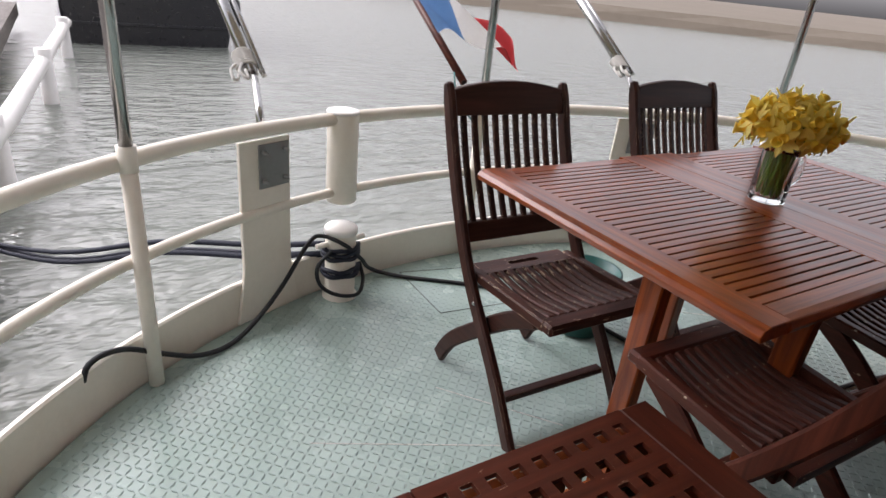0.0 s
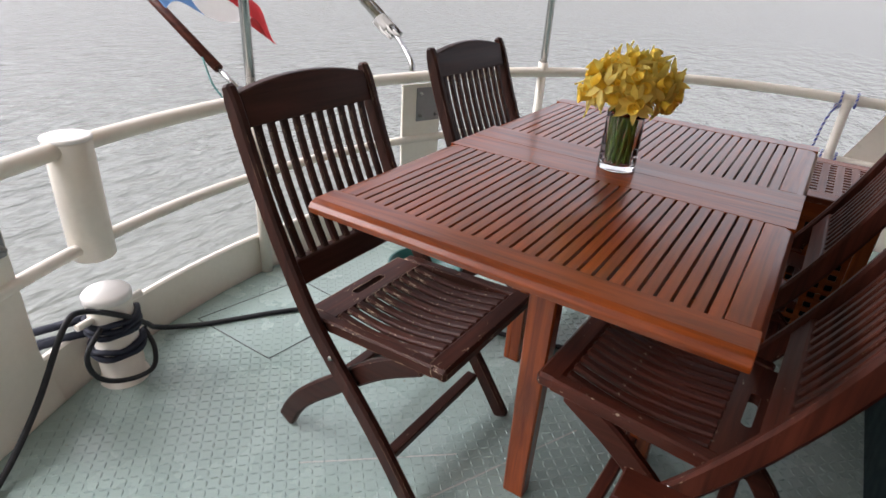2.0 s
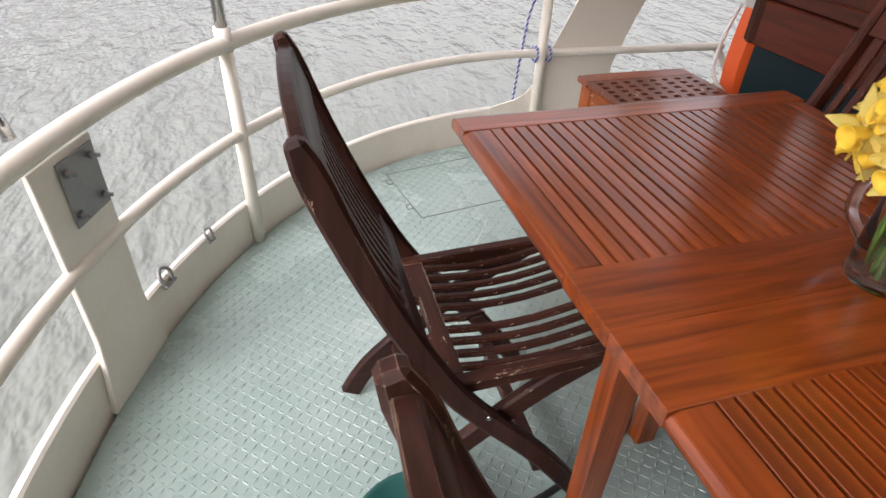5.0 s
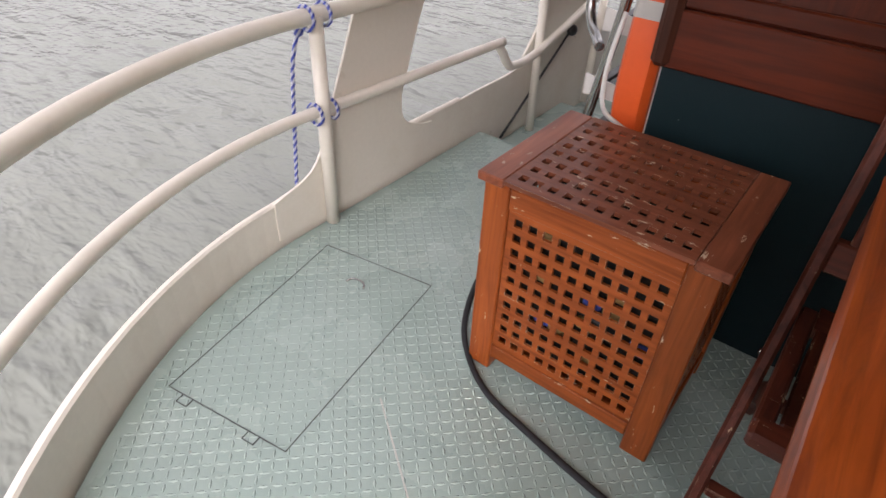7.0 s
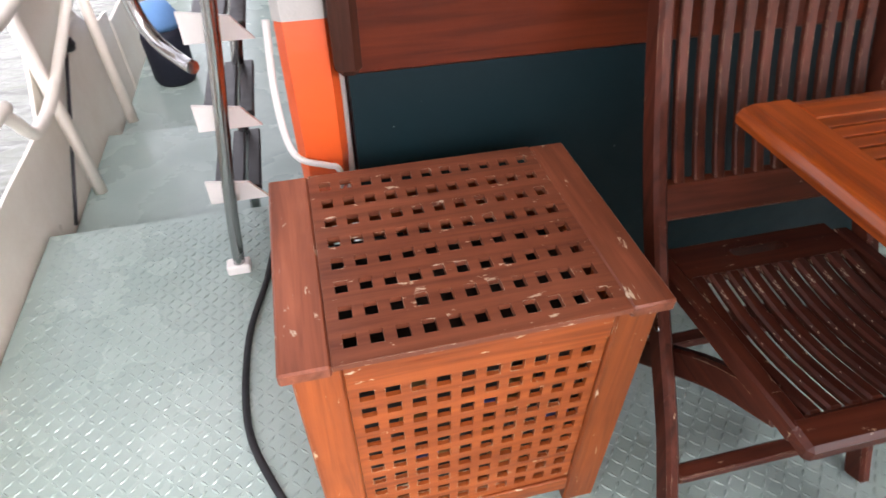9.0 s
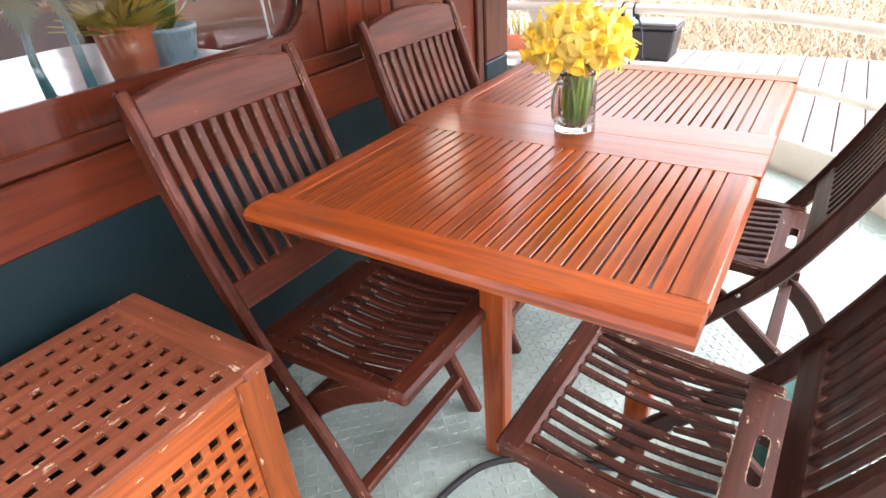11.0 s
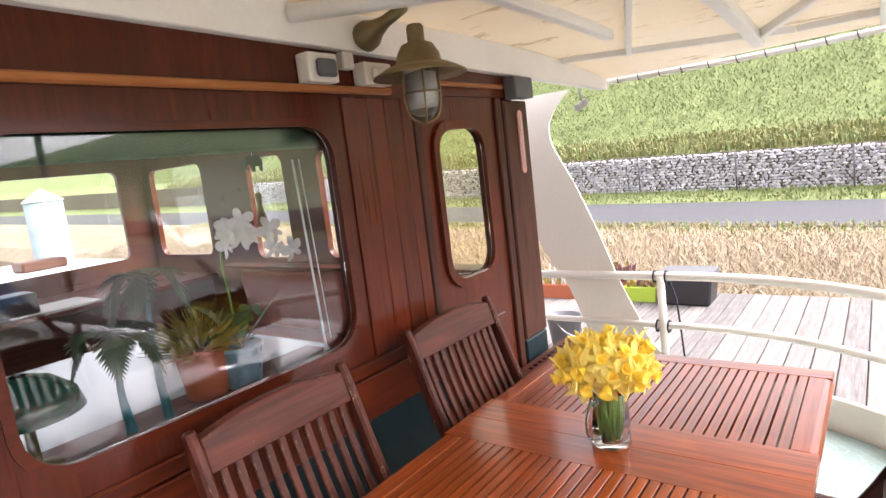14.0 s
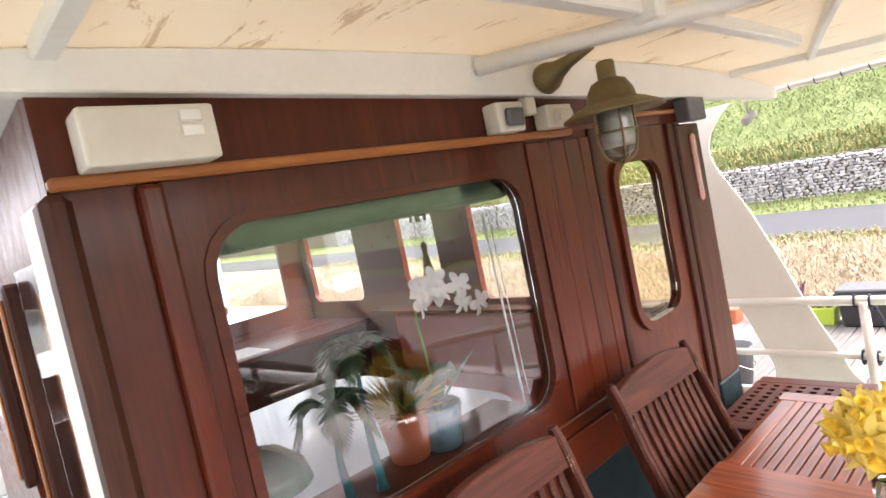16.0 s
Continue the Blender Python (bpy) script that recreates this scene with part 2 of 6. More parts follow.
LID = grains("weathered_lid_wood", (0.16, 0.046, 0.024), (0.36, 0.115, 0.058), rough=0.38, coat=0.5, chips=(0.58, 0.46, 0.34), chip_at=0.64, wear=0.25)
# LID wood darkened: red-brown stain with the door corner's shade in the colour
SHADEDLID = grains("shaded_mahogany_lid_wood", (0.05, 0.011, 0.006), (0.11, 0.026, 0.013), rough=0.42, coat=0.15, chips=(0.4, 0.28, 0.19), chip_at=0.68, wear=0.25)
CABIN = grains("varnished_cabin_wood", (0.07, 0.0115, 0.0045), (0.14, 0.0245, 0.007), rough=0.32, coat=0.55, dirt=0.3)
DARKWOOD = grains("dark_trim_wood", (0.04, 0.014, 0.009), (0.10, 0.034, 0.02), rough=0.4)
STRIP = grains("orange_moulding_wood", (0.3, 0.1, 0.03), (0.55, 0.22, 0.07), rough=0.35, coat=0.3)
DOCKWOOD = grains("bleached_dock_wood", (0.15, 0.135, 0.125), (0.31, 0.29, 0.272), rough=0.85, chips=(0.4, 0.385, 0.37), chip_at=0.66, wear=0.0)
CREAM = paint("cream_paint", (0.80, 0.755, 0.66), 0.35, (0.55, 0.38, 0.22), 0.55, 2.2)
WHITE = paint("white_paint", (0.83, 0.81, 0.77), 0.4, (0.6, 0.45, 0.3), 0.3, 3.0)
TEAL = paint("dark_teal_paint", (0.0035, 0.016, 0.02), 0.5, (0.5, 0.5, 0.5), 0.4, 4.0, flecks=(0.3, 0.33, 0.32))
STEEL = paint("polished_steel", (0.42, 0.42, 0.415), 0.2, (0.5, 0.45, 0.4), 0.3, 5.0, metal=1.0, bump=0.05)
GALV = paint("galvanised_plate", (0.3, 0.3, 0.3), 0.45, (0.5, 0.45, 0.4), 0.5, 9.0, metal=0.8)
BRASS = paint("tarnished_brass", (0.22, 0.17, 0.085), 0.45, (0.5, 0.45, 0.3), 0.6, 14.0, metal=0.75)
TEAL.node_tree.nodes["Principled BSDF"].inputs["Specular IOR Level"].default_value = 0.25
BLACKROPE = paint("black_rope", (0.012, 0.013, 0.015), 0.7, (0.6, 0.6, 0.6), 0.4, 20.0, bump=0.6, grain=300)
BLUEROPE = paint("blue_white_rope", (0.06, 0.09, 0.4), 0.7, (0.6, 0.6, 0.6), 0.4, 60.0)
NAVYROPE = paint("navy_rope", (0.008, 0.011, 0.024), 0.75, (0.6, 0.6, 0.6), 0.4, 20.0, bump=0.6, grain=300)
GREYROPE = paint("grey_rope", (0.5, 0.49, 0.46), 0.8, (0.5, 0.5, 0.5), 0.5, 40.0, bump=0.6, grain=250)
ORANGE = paint("orange_lifebuoy_vinyl", (0.78, 0.11, 0.018), 0.45, (0.6, 0.5, 0.4), 0.35, 6.0)
BLACKPLASTIC = paint("black_plastic", (0.018, 0.018, 0.02), 0.4, (0.6, 0.6, 0.6), 0.3, 8.0)
GREYPLASTIC = paint("grey_plastic", (0.11, 0.11, 0.115), 0.5, (0.6, 0.6, 0.6), 0.3, 8.0)
BEIGEPLASTIC = paint("aged_white_plastic", (0.68, 0.64, 0.56), 0.45, (0.6, 0.45, 0.3), 0.4, 9.0)
RED = paint("red_cloth", (0.55, 0.045, 0.05), 0.8)
CLOTHWHITE = paint("white_cloth", (0.75, 0.74, 0.72), 0.85)
BLUE = paint("blue_cloth", (0.12, 0.27, 0.52), 0.8)
TERRACOTTA = paint("terracotta", (0.42, 0.12, 0.055), 0.7, (0.6, 0.5, 0.4), 0.4, 9.0)
BLUEPOT = paint("blue_grey_ceramic", (0.2, 0.31, 0.36), 0.3, (0.6, 0.6, 0.6), 0.2, 9.0)
LIME = paint("lime_plastic", (0.38, 0.52, 0.05), 0.5)

# ---- plan: x to port, y aft, z up; the stern is half an ellipse ----
CX, CY, RA, RB = 0.6, 0.03, 1.93, 1.59
RAIL_Z, MID_Z, DECK_FRONT = 0.66, 0.39, -0.95
WATER_Z, DOCK_Z = -0.62, -0.1


def stern(q, grow=0.0, z=0.0):
    """A point of the stern's curve; q in degrees, 0 to port, 90 aft."""
    return Vector((CX + (RA + grow) * math.cos(radians(q)), CY + (RB + grow) * math.sin(radians(q)), z))


def outline(grow=0.0, front=DECK_FRONT, steps=48):
    pts = [stern(180 * k / steps, grow) for k in range(steps + 1)]
    return [(CX + RA + grow, front)] + [(p.x, p.y) for p in pts] + [(CX - RA - grow, front)]


def inside(x, y, margin=0.0):
    if y < CY:
        return abs(x - CX) < RA - margin
    return ((x - CX) / (RA - margin)) ** 2 + ((y - CY) / (RB - margin)) ** 2 < 1


# deck
k = Nodes("green_deck_paint")
wear = k.ramp(k.noise(1.6, 6, rough=0.7), (0.35, 0.0), (0.75, 1.0))
c = k.mix(wear, (0.27, 0.36, 0.325), (0.37, 0.455, 0.42))
c = k.mix(k.ramp(k.noise(9, 5, rough=0.7), (0.6, 0.0), (0.75, 0.25)), c, (0.22, 0.28, 0.245))
c = k.mix(k.ramp(k.noise(48, 3), (0.70, 0.0), (0.76, 0.6)), c, (0.25, 0.22, 0.16))
k.put("Base Color", c).put("Roughness", k.ramp(k.noise(5, 5), (0.3, 0.13), (0.75, 0.4)))
k.bump(k.noise(90, 3), 0.15, 0.001)
DECK = k.m
floor = whole("floor", prism(outline(), "z", -0.2, 0.0), DECK, "pale green painted steel chequer plate deck", "deck", kind="structure")
whole("floor_fore", box(-1.33, 2.54, -7.5, -1.7205, -0.27, -0.20), DECK, "pale green side deck further forward", "deck", kind="structure")
raised = whole("floor_forward", box(-1.33, 2.54, -1.72, DECK_FRONT - 0.0005, -0.2, -0.12), DECK, "pale green side deck one step lower", "deck", kind="structure")


def treads():
    """Raised lozenges of the chequer plate, alternately turned."""
    verts, faces = [], []
    pitch = 0.0215
    rng = random.Random(3)
    for i in range(-92, 93):
        for j in range(-46, 78):
            x, y = CX + i * pitch, j * pitch
            if not inside(x, y, 0.03) or y < DECK_FRONT + 0.02:
                continue
            q = radians(45 if (i + j) % 2 else -45)
            c, s = math.cos(q), math.sin(q)
            a, b, h = 0.0118, 0.0036, 0.0018 + 0.0007 * rng.random()
            n = len(verts)
            for u, v, w in ((-a, 0, 0), (0, -b, 0), (a, 0, 0), (0, b, 0), (-a * 0.4, 0, h), (a * 0.4, 0, h)):
                verts.append((x + u * c - v * s, y + u * s + v * c, w))
            faces += [(n, n + 1, n + 4), (n + 1, n + 5, n + 4), (n + 1, n + 2, n + 5), (n + 2, n + 3, n + 5), (n + 3, n + 4, n + 5), (n + 3, n, n + 4)]
    me = bpy.data.meshes.new("chequer_studs")
    me.from_pydata(verts, [], faces)
    me.materials.append(DECK)
    ob = part("chequer_studs", me, None, floor)
    ob["kind"] = "stuff"


treads()

# coaming round the deck, higher along the sides
def coaming():
    made = bmesh.new()
    rows = []
    steps = 72
    for kk in range(-14, steps + 15):
        if kk < 0:
            x, y, n = CX + RA, CY + kk * 0.06, Vector((1, 0, 0))
        elif kk > steps:
            x, y, n = CX - RA, CY - (kk - steps) * 0.06, Vector((-1, 0, 0))
        else:
            q = radians(180 * kk / steps)
            x, y = CX + RA * math.cos(q), CY + RB * math.sin(q)
            n = Vector((math.cos(q) / RA, math.sin(q) / RB, 0)).normalized()
        h = 0.15 if y > 0.1 else 0.15 + 0.04 * min(1, (0.1 - y) / 0.3)
        p = Vector((x, y, 0))
        prof = ((0.012, -0.05), (0.012, h - 0.006), (0.018, h), (0.03, h), (0.036, h - 0.006), (0.05, -0.6))
        rows.append([made.verts.new(p + n * o + Vector((0, 0, z))) for o, z in prof])
    for a, b in zip(rows, rows[1:]):
        for i in range(len(a) - 1):
            made.faces.new((a[i], b[i], b[i + 1], a[i + 1])).smooth = False
    bmesh.ops.recalc_face_normals(made, faces=made.faces[:])
    return made


coam = whole("coaming", coaming(), CREAM, "cream painted steel coaming round the stern deck", "coaming", kind="structure")

# stern rail
rail = thing("stern_railing", pose(0, 0, 0), "cream painted steel tube railing round the stern", "railing")
FR = -0.965
line = [(CX + RA - 0.05, FR, RAIL_Z)] + [tuple(stern(180 * kk / 60, 0, RAIL_Z)) for kk in range(61)] + [(CX - RA, FR, RAIL_Z)]
dip = bent([(CX + RA - 0.05 * u, y, RAIL_Z + dz) for u, y, dz in ((1.0, FR, 0), (1.0, FR - 0.045, -0.012), (1.0, FR - 0.08, -0.06), (1.0, FR - 0.11, -0.105), (1.0, FR - 0.17, -0.125), (0.8, FR - 0.4, -0.125), (0, -2.4, -0.1))], 5)
part("top_rail", tube([tuple(p) for p in dip[::-1]] + line[1:], 0.023, 12), CREAM, rail, smooth=False)
line = [tuple(stern(180 * kk / 60, 0, MID_Z)) for kk in range(61)] + [(CX - RA, FR, MID_Z)]
dip = bent([(CX + RA - 0.05 * u, y, MID_Z + dz) for u, y, dz in ((0, CY, 0), (1.0, -0.89, 0), (1.0, -0.945, -0.008), (1.0, -0.99, -0.05), (1.0, -1.03, -0.1), (1.0, -1.09, -0.125), (0.8, -1.35, -0.11), (0, -2.3, 0.1))], 5)
part("middle_rail", tube([tuple(p) for p in dip[::-1]] + line[1:], 0.0175, 12), CREAM, rail)
POSTS = [Vector((2.515, -0.083, 0)), Vector((1.96, 1.16, 0)), Vector((0.625, 1.615, 0)), Vector((-0.718, 1.16, 0)), Vector((-1.315, -0.105, 0))]
for p in POSTS:
    part("post", tube([p, p + Vector((0, 0, RAIL_Z))], 0.021, 12), CREAM, rail)
part("post", tube([(2.50, -1.33, -0.12), (2.53, -1.36, 0.56)], 0.02, 12), CREAM, rail)
part("post", tube([(2.46, -1.81, -0.12), (2.53, -2.0, 0.5)], 0.02, 12), CREAM, rail)

# ---- roof and canopy ----
def roof_z(x):
    return 1.72 + 0.105 * (1 - abs((x - CX) / 2.0) ** 3)


# awning stanchions on the rail posts
for p in POSTS[1:4]:
    st = thing("awning_stanchion", pose(p.x, p.y, RAIL_Z), "polished steel tube stanchion standing on the rail", "stanchion", "awning stanchions")
    part("pole", tube([(0, 0, 0.02), (0, 0, roof_z(p.x) - RAIL_Z)], 0.0165, 12), STEEL, st)
    part("socket", tube([(0, 0, -0.02), (0, 0, 0.045)], 0.0235, 12), CREAM, st)

k = Nodes("peeling_white_ceiling")
c = k.mix(k.ramp(k.noise(1.8, 6, rough=0.7), (0.4, 0.0), (0.75, 0.6)), (0.87, 0.82, 0.72), (0.82, 0.66, 0.46))
crack = k.ramp(k.noise(7, 8, (1, 0.3, 1), 0.75, 1.2), (0.575, 0.0), (0.61, 0.9))
c = k.mix(crack, c, (0.42, 0.3, 0.18))
k.put("Base Color", c).put("Roughness", 0.5).bump(k.noise(12, 6, (1, 0.4, 1)), 0.25, 0.003)
CEIL = k.m
thin(CEIL, (0.9, 0.8, 0.62), 0.2)


def canopy():
    made = bmesh.new()
    n, m = 32, 26
    grid = {}
    for i in range(n + 1):
        for j in range(m + 1):
            s = -1 + 2 * i / n
            back = CY + 1.7 * (1 - min(1, abs(s)) ** 7) ** 0.5
            y = -0.42 + (back + 0.42) * j / m
            x = CX + (1.97 + 0.05 * min(1.0, (y + 0.42) / 1.2)) * s
            grid[i, j] = made.verts.new((x, y, roof_z(x)))
    for i in range(n):
        for j in range(m):
            made.faces.new((grid[i, j], grid[i, j + 1], grid[i + 1, j + 1], grid[i + 1, j])).smooth = True
    bmesh.ops.remove_doubles(made, verts=made.verts[:], dist=1e-5)
    top = bmesh.ops.extrude_face_region(made, geom=made.faces[:])
    for v in top["geom"]:
        if isinstance(v, bmesh.types.BMVert):
            v.co.z += 0.02
    bmesh.ops.recalc_face_normals(made, faces=made.faces[:])
    return made


ceiling = whole("ceiling", canopy(), CEIL, "arched white painted plywood awning with flaking paint", "ceiling", kind="structure")


def beam(x0, y0, x1, y1, w, h, n=10, drop=0.0):
    """A batten under the canopy that follows its arch."""
    made = bmesh.new()
    d = Vector((x1 - x0, y1 - y0, 0)).normalized()
    s = Vector((-d.y, d.x, 0)) * w / 2
    rows = []
    for i in range(n + 1):
        p = Vector((x0 + (x1 - x0) * i / n, y0 + (y1 - y0) * i / n, 0))
        z = roof_z(p.x) - drop
        rows.append([made.verts.new(p + s * a + Vector((0, 0, z - b))) for a, b in ((-1, -0.004), (1, -0.004), (1, h), (-1, h))])
    for a, b in zip(rows, rows[1:]):
        for i in range(4):
            made.faces.new((a[i], a[(i + 1) % 4], b[(i + 1) % 4], b[i]))
    made.faces.new(rows[0])
    made.faces.new(rows[-1][::-1])
    bmesh.ops.recalc_face_normals(made, faces=made.faces[:])
    bmesh.ops.bevel(made, geom=[e for e in made.edges if e.calc_face_angle(0) > 0.7], offset=0.004, segments=1, affect="EDGES")
    return made


for x0, y0, x1, y1, w, h, what in (
    (1.9, 0.03, -0.52, 0.005, 0.042, 0.034, "across"),
    (2.3, 0.425, -1.16, 0.42, 0.05, 0.04, "across"),
    (2.3, 0.86, -1.2, 0.86, 0.045, 0.04, "across"),
    (2.2, 1.3, -1.0, 1.3, 0.045, 0.04, "across"),
    (0.21, 0.333, -0.90, -0.052, 0.026, 0.03, "diagonal"),
    (-0.40, 0.815, -1.07, 0.44, 0.032, 0.03, "diagonal"),
    (1.65, -0.32, 1.62, 1.28, 0.035, 0.026, "lengthwise"),
    (-0.79, -0.32, -1.09, 0.56, 0.03, 0.026, "lengthwise"),
    (-1.09, 0.57, -1.07, 1.28, 0.03, 0.026, "lengthwise"),
):
    whole("beam", beam(x0, y0, x1, y1, w, h), WHITE, f"white painted {what} batten under the awning", "beam", "awning battens", "structure")
whole("awning_pipe", tube([(0.755, -0.325, roof_z(0.75) - 0.036), (0.54, 0.1, roof_z(0.54) - 0.05), (0.3, 0.6, roof_z(0.3) - 0.06), (-0.1, 1.42, roof_z(-0.1) - 0.06)], 0.022, 12), WHITE, "white painted pipe under the awning", "pipe", kind="structure")
whole("pipe_clamp", box(0.51, 0.61, 0.0, 0.07, roof_z(0.56) - 0.055, roof_z(0.56) - 0.004, 0.006), WHITE, "white painted block where pipe and batten cross", "block", kind="structure")

# ---- deckhouse ----
WALL_Y, PX, SX = -0.36, 1.68, -0.47
HOUSE_FRONT, EAVE = -3.6, 1.755
WIN = rounded(0.638, 1.478, 0.906, 1.526, 0.095)
DOORWIN = rounded(-0.125, 0.172, 0.962, 1.503, 0.085)
wall = whole("wall_aft", plate_with_holes([(0.262, 0.70), (PX, 0.70), (PX, EAVE), (0.262, EAVE)], [WIN], "y", WALL_Y - 0.045, WALL_Y), CABIN["z"], "varnished dark red-brown wooden deckhouse wall", "wall", kind="structure")
whole("wall_base", box(SX, PX - 0.004, WALL_Y - 0.05, WALL_Y - 0.012, 0.0, 0.70), TEAL, "dark teal painted lower deckhouse wall", "wall", kind="structure")
whole("wall_header", box(SX + 0.001, 0.2615, WALL_Y - 0.045, WALL_Y - 0.004, 1.612, EAVE), CABIN["x"], "varnished wood above the cabin door", "wall", kind="structure")
whole("trim", box(0.262, PX, WALL_Y, WALL_Y + 0.018, 0.675, 0.80, 0.004), CABIN["x"], "varnished lower board of the deckhouse wall", "trim", kind="structure")
whole("trim", box(0.262, PX, WALL_Y, WALL_Y + 0.012, 0.803, 0.842, 0.004), CABIN["x"], "varnished moulding below the cabin window", "trim", kind="structure")
for x, x1 in ((0.294, 0.345), (0.347, 0.4205), (0.4225, 0.4935), (0.4955, 0.592)):
    whole("trim", box(x, x1, WALL_Y, WALL_Y + 0.008, 0.845, 1.597, 0.003), CABIN["z"], "varnished vertical plank beside the cabin window", "plank", "planks beside the window", "structure")
whole("trim", box(1.525, 1.566, WALL_Y, WALL_Y + 0.022, 0.845, 1.602, 0.009, seg=2), CABIN["z"], "upright varnished corner moulding", "trim", kind="structure")
whole("trim", box(0.39, PX, WALL_Y, WALL_Y + 0.024, 1.604, 1.624, 0.005), STRIP["x"], "orange-brown varnished moulding under the eave", "trim", kind="structure")
whole("trim", box(SX + 0.19, 0.25, WALL_Y, WALL_Y + 0.02, 1.642, 1.657, 0.004), STRIP["x"], "orange-brown moulding over the cabin door", "trim", kind="structure")
whole("trim", box(PX - 0.025, PX + 0.018, WALL_Y - 0.04, WALL_Y + 0.03, 0.675, 1.60, 0.012), DARKWOOD["z"], "dark corner post of the deckhouse", "trim", kind="structure")
whole("trim", box(PX + 0.0005, PX + 0.012, -0.56, -0.405, 0.0, 1.6, 0.003), WHITE, "pale painted strip on the deckhouse side", "trim", kind="structure")
fascia = whole("eave_board", prism([(x, min(1.704 + 0.0242 * x, roof_z(x) - 0.035)) for x in np.linspace(-1.36, 2.5, 24)] + [(x, roof_z(x) - 0.003) for x in np.linspace(2.5, -1.36, 24)], "y", -0.375, -0.33, 0.003), WHITE, "cream white curved eave board", "eave board", kind="structure")

# window of the deckhouse
def pane_material(name, tint=(0.96, 0.98, 0.97)):
    k = Nodes(name)
    k.put("Base Color", tint).put("Transmission Weight", 1.0).put("Roughness", 0.0).put("IOR", 1.45)
    return k.m


GLASS = pane_material("window_glass")
AMBERGLASS = pane_material("yellowed_window_glass", (0.95, 0.86, 0.66))
BLINDGREEN = paint("dark_green_blind", (0.012, 0.06, 0.026), 0.5)
win = thing("window_1", pose(0, 0, 0), "large cabin window with rounded corners", "window", kind="structure")
ring = plate_with_holes(rounded(0.626, 1.490, 0.894, 1.538, 0.107), [rounded(0.646, 1.470, 0.914, 1.518, 0.087)], "y", WALL_Y + 0.0005, WALL_Y + 0.005)
part("window_frame", ring, CABIN["x"], win)
pane = part("pane", prism(rounded(0.640, 1.476, 0.908, 1.524, 0.09), "y", WALL_Y - 0.026, WALL_Y - 0.022), GLASS, win)
pane.visible_shadow = False
part("blind_roll", tube([(0.63, WALL_Y - 0.085, 1.503), (1.49, WALL_Y - 0.085, 1.503)], 0.036, 14), BLINDGREEN, win, "rolled dark green blind")

door = thing("door_1", pose(0, 0, 0), "varnished cabin door with a tall rounded window", "door", kind="structure")
part("door_leaf", plate_with_holes([(-0.225, 0.12), (0.256, 0.12), (0.256, 1.61), (-0.225, 1.61)], [DOORWIN], "y", WALL_Y - 0.04, WALL_Y - 0.008), CABIN["z"], door)
part("window_frame", plate_with_holes(rounded(-0.148, 0.195, 0.937, 1.53, 0.105), [rounded(-0.119, 0.166, 0.968, 1.497, 0.079)], "y", WALL_Y - 0.0075, WALL_Y + 0.006), CABIN["z"], door)
dp = part("pane", prism(rounded(-0.122, 0.169, 0.965, 1.50, 0.082), "y", WALL_Y - 0.016, WALL_Y - 0.012), AMBERGLASS, door)
dp.visible_shadow = False
part("panel", box(-0.15, 0.17, WALL_Y - 0.0075, WALL_Y + 0.004, 0.3, 0.78, 0.004), CABIN["x"], door)
whole("trim", box(0.257, 0.29, WALL_Y - 0.01, WALL_Y + 0.012, 0.70, 1.62, 0.004), DARKWOOD["z"], "dark door jamb", "trim", kind="structure")
whole("trim", box(-0.272, -0.228, WALL_Y - 0.02, WALL_Y + 0.006, 0.0, 1.61, 0.004), DARKWOOD["z"], "dark door jamb", "trim", kind="structure")
post = whole("corner_post", box(-0.462, -0.276, WALL_Y - 0.03, WALL_Y + 0.014, 0.62, 1.60, 0.006), DARKWOOD["z"], "dark wooden corner post of the deckhouse", "post", kind="structure")
whole("corner_base", box(-0.462, -0.276, WALL_Y - 0.03, WALL_Y + 0.012, 0.0, 0.616, 0.006), TEAL, "dark teal painted corner base", "post", kind="structure")

# side and front walls with windows
SWIN = [rounded(-3.48, -2.8, 0.96, 1.58, 0.06), rounded(-2.3, -1.95, 0.94, 1.55, 0.06), rounded(-1.65, -1.02, 0.94, 1.53, 0.06), rounded(-0.9, -0.46, 0.9, 1.53, 0.06)]
whole("wall_starboard", plate_with_holes([(HOUSE_FRONT, 0), (WALL_Y - 0.06, 0), (WALL_Y - 0.06, EAVE), (HOUSE_FRONT, EAVE)], SWIN, "x", SX, SX + 0.04), CABIN["x"], "varnished cabin side wall with windows", "wall", kind="structure")
PWIN = [rounded(-1.7, -0.62, 0.82, 1.44, 0.06), rounded(-3.3, -2.2, 0.9, 1.5, 0.06)]
whole("wall_port", plate_with_holes([(HOUSE_FRONT, 0), (WALL_Y - 0.06, 0), (WALL_Y - 0.06, EAVE), (HOUSE_FRONT, EAVE)], PWIN, "x", PX - 0.04, PX - 0.002), CABIN["x"], "varnished cabin side wall", "wall", kind="structure")
FWIN = [rounded(-0.24, 0.7, 0.97, 1.6, 0.05), rounded(0.82, 1.55, 0.97, 1.6, 0.05)]
whole("wall_front", plate_with_holes([(SX + 0.042, 0), (PX - 0.042, 0), (PX - 0.042, EAVE), (SX + 0.042, EAVE)], FWIN, "y", HOUSE_FRONT, HOUSE_FRONT + 0.04), CABIN["x"], "varnished front cabin wall with windows", "wall", kind="structure")
whole("ceiling_cabin", box(SX - 0.15, PX + 0.12, HOUSE_FRONT - 0.3, -0.38, EAVE + 0.004, EAVE + 0.05), WHITE, "white deckhouse roof", "ceiling", kind="structure")
whole("floor_cabin", box(SX + 0.045, PX - 0.045, HOUSE_FRONT + 0.045, WALL_Y - 0.055, 0.086, 0.1), DARKWOOD["y"], "dark wooden cabin floor", "floor", kind="structure")


